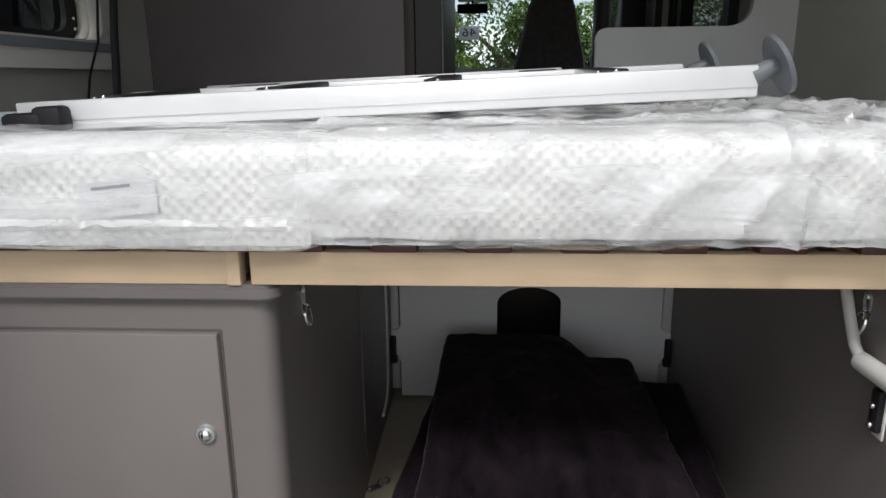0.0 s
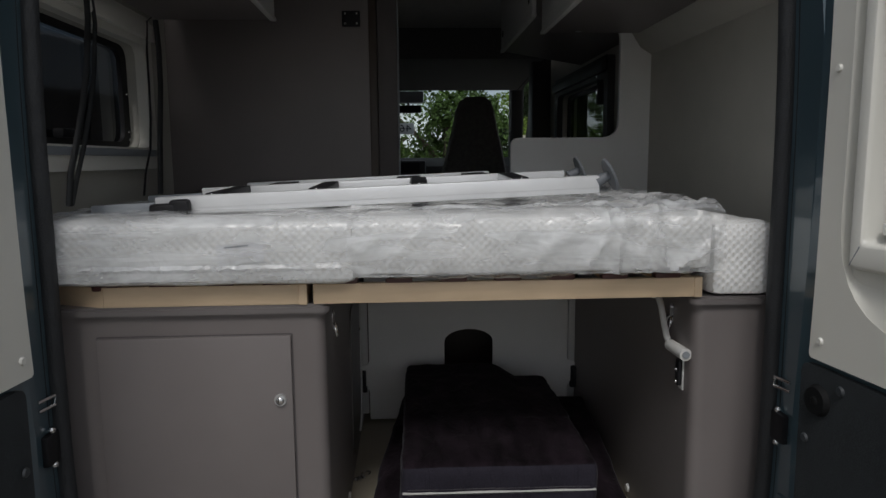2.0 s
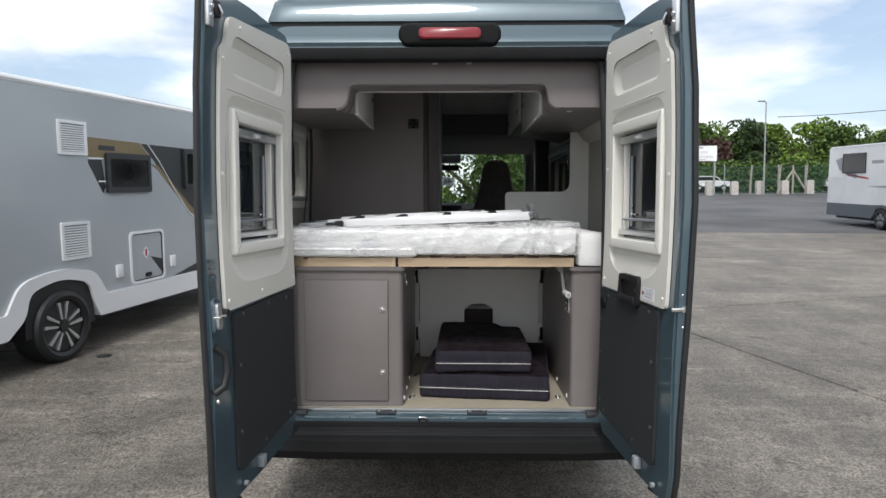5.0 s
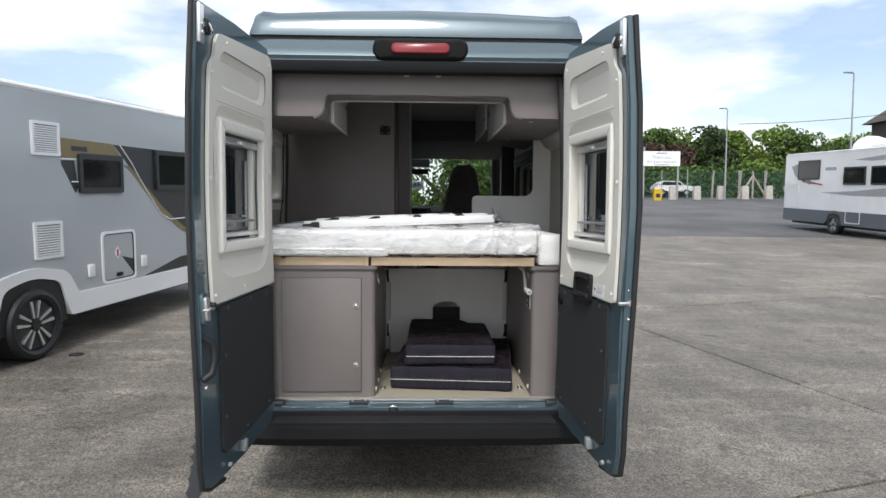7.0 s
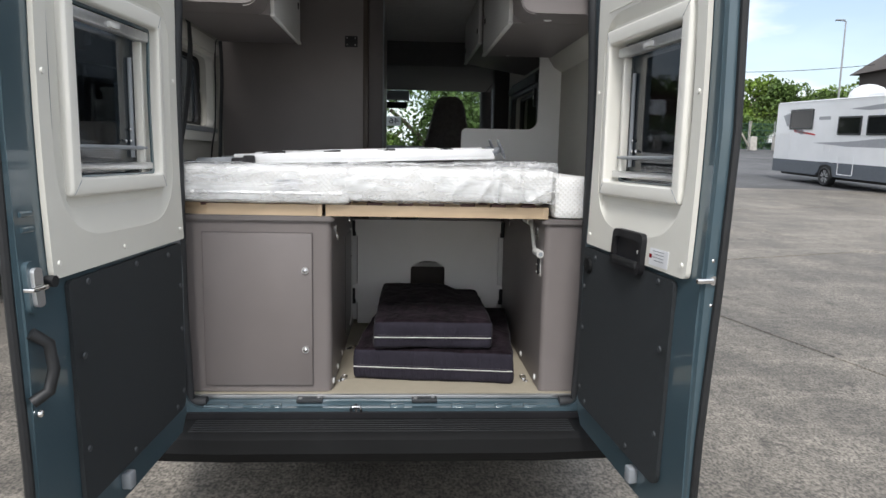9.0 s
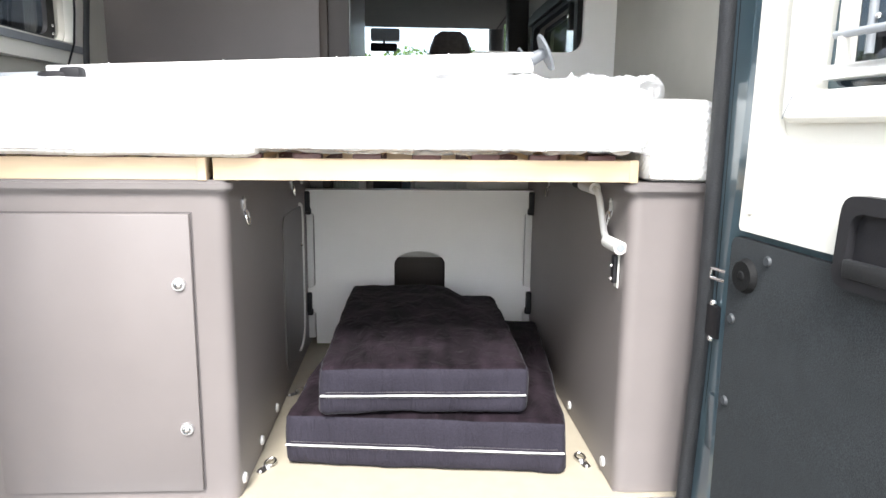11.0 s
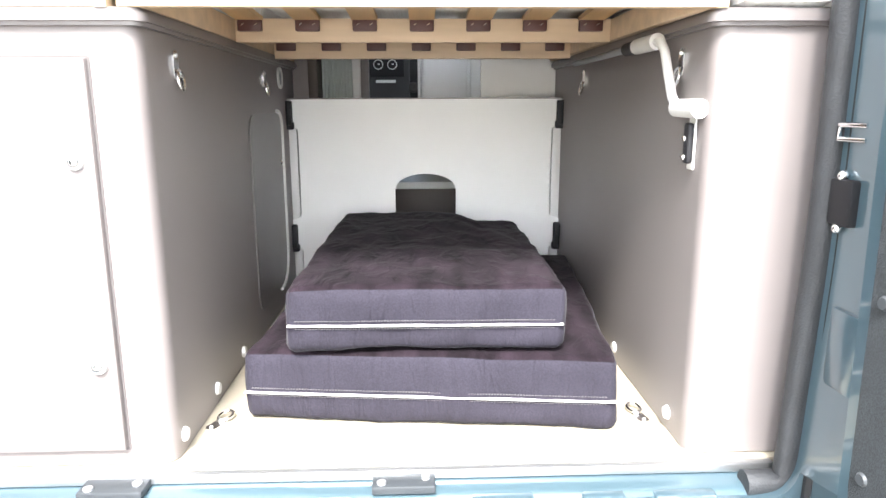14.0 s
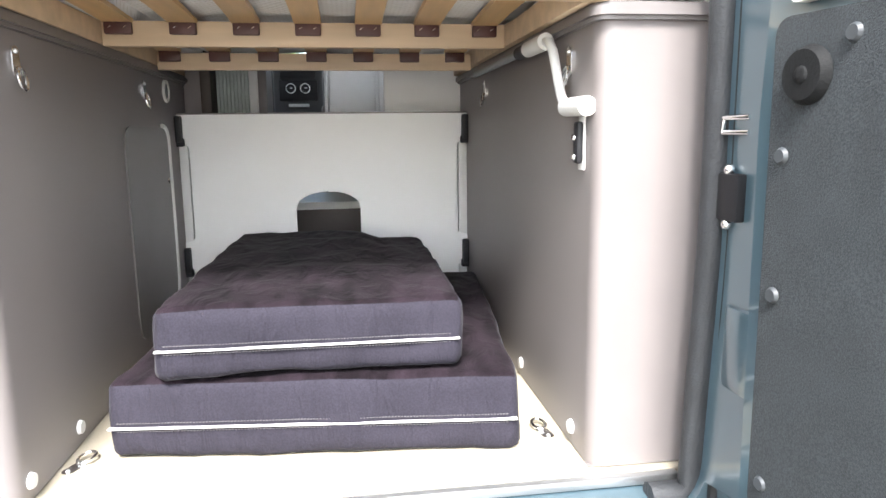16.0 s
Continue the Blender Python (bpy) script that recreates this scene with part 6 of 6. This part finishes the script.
bn = empty("grit_bin", upright(19.9, FY - 0.5, ZF - 0.25), "yellow plastic bin beside the fence", "bin")
part("body", rings([[(a * k, b * k, z) for a, b in ((-0.36, -0.3), (0.36, -0.3), (0.36, 0.3), (-0.36, 0.3))] for z, k in ((0, 0.9), (0.95, 1.0))]), "yellow", bn)
part("lid", box(-0.4, 0.4, -0.33, 0.33, 0.95, 1.15, 0.05), "yellow", bn)
part("label", box(-0.2, 0.2, -0.312, -0.30, 0.35, 0.7), "tar", bn)
bol = empty("bollard", upright(21.7, FY + 0.5, ZF - 0.1), "squat weathered concrete bollard", "bollard", "concrete bollards")
part("block", rings([[(a * k, b * k, z) for a, b in ((-0.33, -0.25), (0.33, -0.25), (0.33, 0.25), (-0.33, 0.25))] for z, k in ((0, 1), (1.2, 0.92), (1.3, 0.8))]), "post", bol)
for i in range(1, 6):
    copy_thing(bol, upright(21.7 + i * 2.35, FY + 0.5 + 0.1 * i, ZF - 0.1 + 0.04 * i))
pst = empty("fence_post", upright(22.8, FY + 2.5, ZF), "leaning weathered timber fence post", "post", "timber posts")
part("shaft", tube([(0, 0, 0), (0.03, 0, 1.4), (0.12, 0, 2.8)], 0.09, 6), "timber", pst)
for x in (26.3, 29.0, 31.5):
    copy_thing(pst, upright(x, FY + 2.5, ZF + 0.1))
tri = empty("timber_brace", upright(29.6, FY + 1, ZF + 0.1), "triangular timber brace against the fence", "brace")
for a, b in (((-1.4, 0), (0, 2.2)), ((1.4, 0), (0, 2.2)), ((0, 0), (0, 2.7))):
    part("beam", tube([(a[0], 0, a[1]), (b[0], 0.02, b[1])], 0.09, 6), "timber", tri)


def lamp_post(m, hgt, label):
    p = empty("lamp_post", m, label, "lamp post", "lamp posts")
    part("column", cyl((0, 0, 0), (0, 0, hgt), 0.09, 0.05, 12), "steel", p)
    part("arm", cyl((0, 0, hgt), (-0.25, 0, hgt + 0.06), 0.04), "steel", p)
    part("head", box(-0.75, -0.1, -0.12, 0.12, hgt + 0.03, hgt + 0.13, 0.03), "grey_plastic", p)


lamp_post(upright(26.5, FY, ZF), 8.5, "tall galvanised yard lamp post")
lamp_post(upright(30.2, 45, G0(45)), 9.9, "tall galvanised yard lamp post behind the motorhome")
tagged(link("overhead_cable", tube([lay(24 + i * 1.6, 50, 9.0 + 0.011 * (i - 3) ** 2 + 0.10 * i) for i in range(12)], 0.025, 5), "tar"), "thin overhead cable across the yard", "cable")
hut = empty("building", upright(37.0, 48, G0(48)), "dark brick building corner with tiled roof", "building")
part("wall", box(-1.5, 6, -3, 3, 0, 7.0), "roof_tile", hut)
part("roof", rings([[(-2.1, y, 6.8), (6.5, y, 6.8), (6.5, y, 9.5), (2.2, y, 9.5)] for y in (-3.5, 3.5)]), "roof_tile", hut)


# ---- trees and hedges ----
def leaves(n, centre, radii, size, rng, shell=0.55):
    d = rng.normal(size=(n, 3))
    d /= np.linalg.norm(d, axis=1)[:, None]
    r = shell + (1 - shell) * rng.random(n) ** 0.5
    p = np.array(centre) + d * r[:, None] * np.array(radii)
    a = rng.normal(size=(n, 3))
    a /= np.linalg.norm(a, axis=1)[:, None]
    b = np.cross(a, rng.normal(size=(n, 3)))
    b /= np.linalg.norm(b, axis=1)[:, None]
    s = size * (0.6 + 0.8 * rng.random(n))[:, None]
    return np.stack([p - a * s * 0.6, p + b * s * 0.35, p + a * s * 0.6, p - b * s * 0.35], 1)


def leaf_mesh(name, quads, material, parent=None):
    v = quads.reshape(-1, 3)
    f = np.arange(len(v)).reshape(-1, 4)
    me = bpy.data.meshes.new(name)
    me.from_pydata(v.tolist(), [], f.tolist())
    me.materials.append(M[material])
    ob = new(name, me)
    if parent:
        ob.parent = parent
    return ob


def tree(x, y, z, hgt, wide, material, seed, label, size=0.34, count=2600):
    rng = np.random.default_rng(seed)
    t = empty("tree", upright(x, y, z), label, "tree", "trees behind the fence")
    bm = tube([(0, 0, 0), (0.1, 0, hgt * 0.25), (-0.05, 0.1, hgt * 0.5), (0.1, 0, hgt * 0.8)], 0.22 * hgt / 8, 8)
    for k in range(6):
        a = k * 1.1 + seed
        tube([(0, 0, hgt * (0.25 + 0.07 * k)), (math.cos(a) * wide * 0.3, math.sin(a) * wide * 0.3, hgt * (0.4 + 0.07 * k)), (math.cos(a) * wide * 0.6, math.sin(a) * wide * 0.6, hgt * (0.5 + 0.07 * k))], 0.08, 6, bm=bm)
    part("trunk", bm, "bark", t)
    qs = []
    nb = 22
    for k in range(nb):
        a, rr = rng.random() * 6.283, rng.random() ** 0.5
        zz = hgt * (0.28 + 0.68 * rng.random())
        taper = 1 - 0.55 * abs(zz / hgt - 0.5) * 2
        c = (math.cos(a) * rr * wide * 0.75 * taper, math.sin(a) * rr * wide * 0.75 * taper, zz)
        s = wide * (0.18 + 0.22 * rng.random())
        qs.append(leaves(count // nb, c, (s, s, s * 0.8), size, rng))
    leaf_mesh("crown", np.concatenate(qs), material, t)
    return t


rng0 = random.Random(4)
kinds = ["leaf", "leaf_light", "leaf", "leaf_dark", "leaf", "leaf_light"]
for i in range(28):
    x = 12 + i * 2.3 + rng0.uniform(-0.8, 0.8)
    y = 80 + rng0.uniform(-4, 8)
    tree(x, y, 4.0, rng0.uniform(6.2, 8.8), rng0.uniform(4.0, 6.2), kinds[i % 6], 20 + i, "leafy green tree behind the yard fence", 0.36, 4600)
for i, (x, mm) in enumerate(((23.5, "leaf_red"), (27.2, "leaf_red"), (31.8, "leaf_dark"), (35.5, "leaf_light"))):
    tree(x, 72, 3.9, 5.6 + 0.8 * (i == 2) * 3, 2.8, mm, 60 + i, "dense dark shrub tree behind the yard fence", 0.36, 2600)
for i, (x, y, h) in enumerate(((-4.6, 30, 7.6), (-2.2, 32, 6.3), (0.4, 29, 8.2), (3.0, 31, 7.2), (-7.2, 32, 8.5), (1.8, 34, 9.0), (-3.4, 35, 9.2), (5.0, 33, 8.0))):
    tree(x, y, G0(y) - 0.3, h, 3.4, kinds[i % 6], 90 + i, "leafy tree ahead of the van", 0.13, 24000)


def hedge(name, x0, x1, y, z0, hgt, material, seed, label, size=0.13, dens=900):
    rng = np.random.default_rng(seed)
    qs = []
    n = int((x1 - x0) / 0.7)
    for k in range(n):
        x = x0 + (k + 0.5) * (x1 - x0) / n
        qs.append(leaves(dens // 2, (x, y, z0 + hgt * 0.35), (0.75, 0.8, hgt * 0.42), size, rng, 0.4))
        qs.append(leaves(dens // 2, (x + rng.uniform(-0.3, 0.3), y + rng.uniform(-0.2, 0.4), z0 + hgt * (0.66 + 0.12 * rng.random())), (0.7, 0.7, hgt * 0.30), size, rng, 0.4))
    q = np.concatenate(qs) @ np.array(YARD.to_3x3()).T + np.array(YARD.translation)
    return tagged(leaf_mesh(name, q, material), label, "hedge", kind="stuff")


hedge("hedge", -7, 4.6, 17.5, G0(17.5), 2.3, "leaf_light", 5, "bright green clipped hedge ahead of the van", 0.06, 3000)
hedge("hedge", 13, 62, 68, 3.6, 3.4, "leaf", 6, "dense green hedge behind the yard fence", 0.3, 420)
pf = empty("board_fence", upright(0, 15.5, G0(15.5)), "pale weathered board fence ahead of the van", "fence")
for i in range(8):
    x = -4 + i * 0.95
    part("post", box(x - 0.05, x + 0.05, -0.05, 0.05, 0, 1.72), "post", pf)
    for k in range(4):
        part("board", box(x + 0.06, x + 0.89, -0.02, 0.02, 0.06 + k * 0.41, 0.46 + k * 0.41), "post", pf)
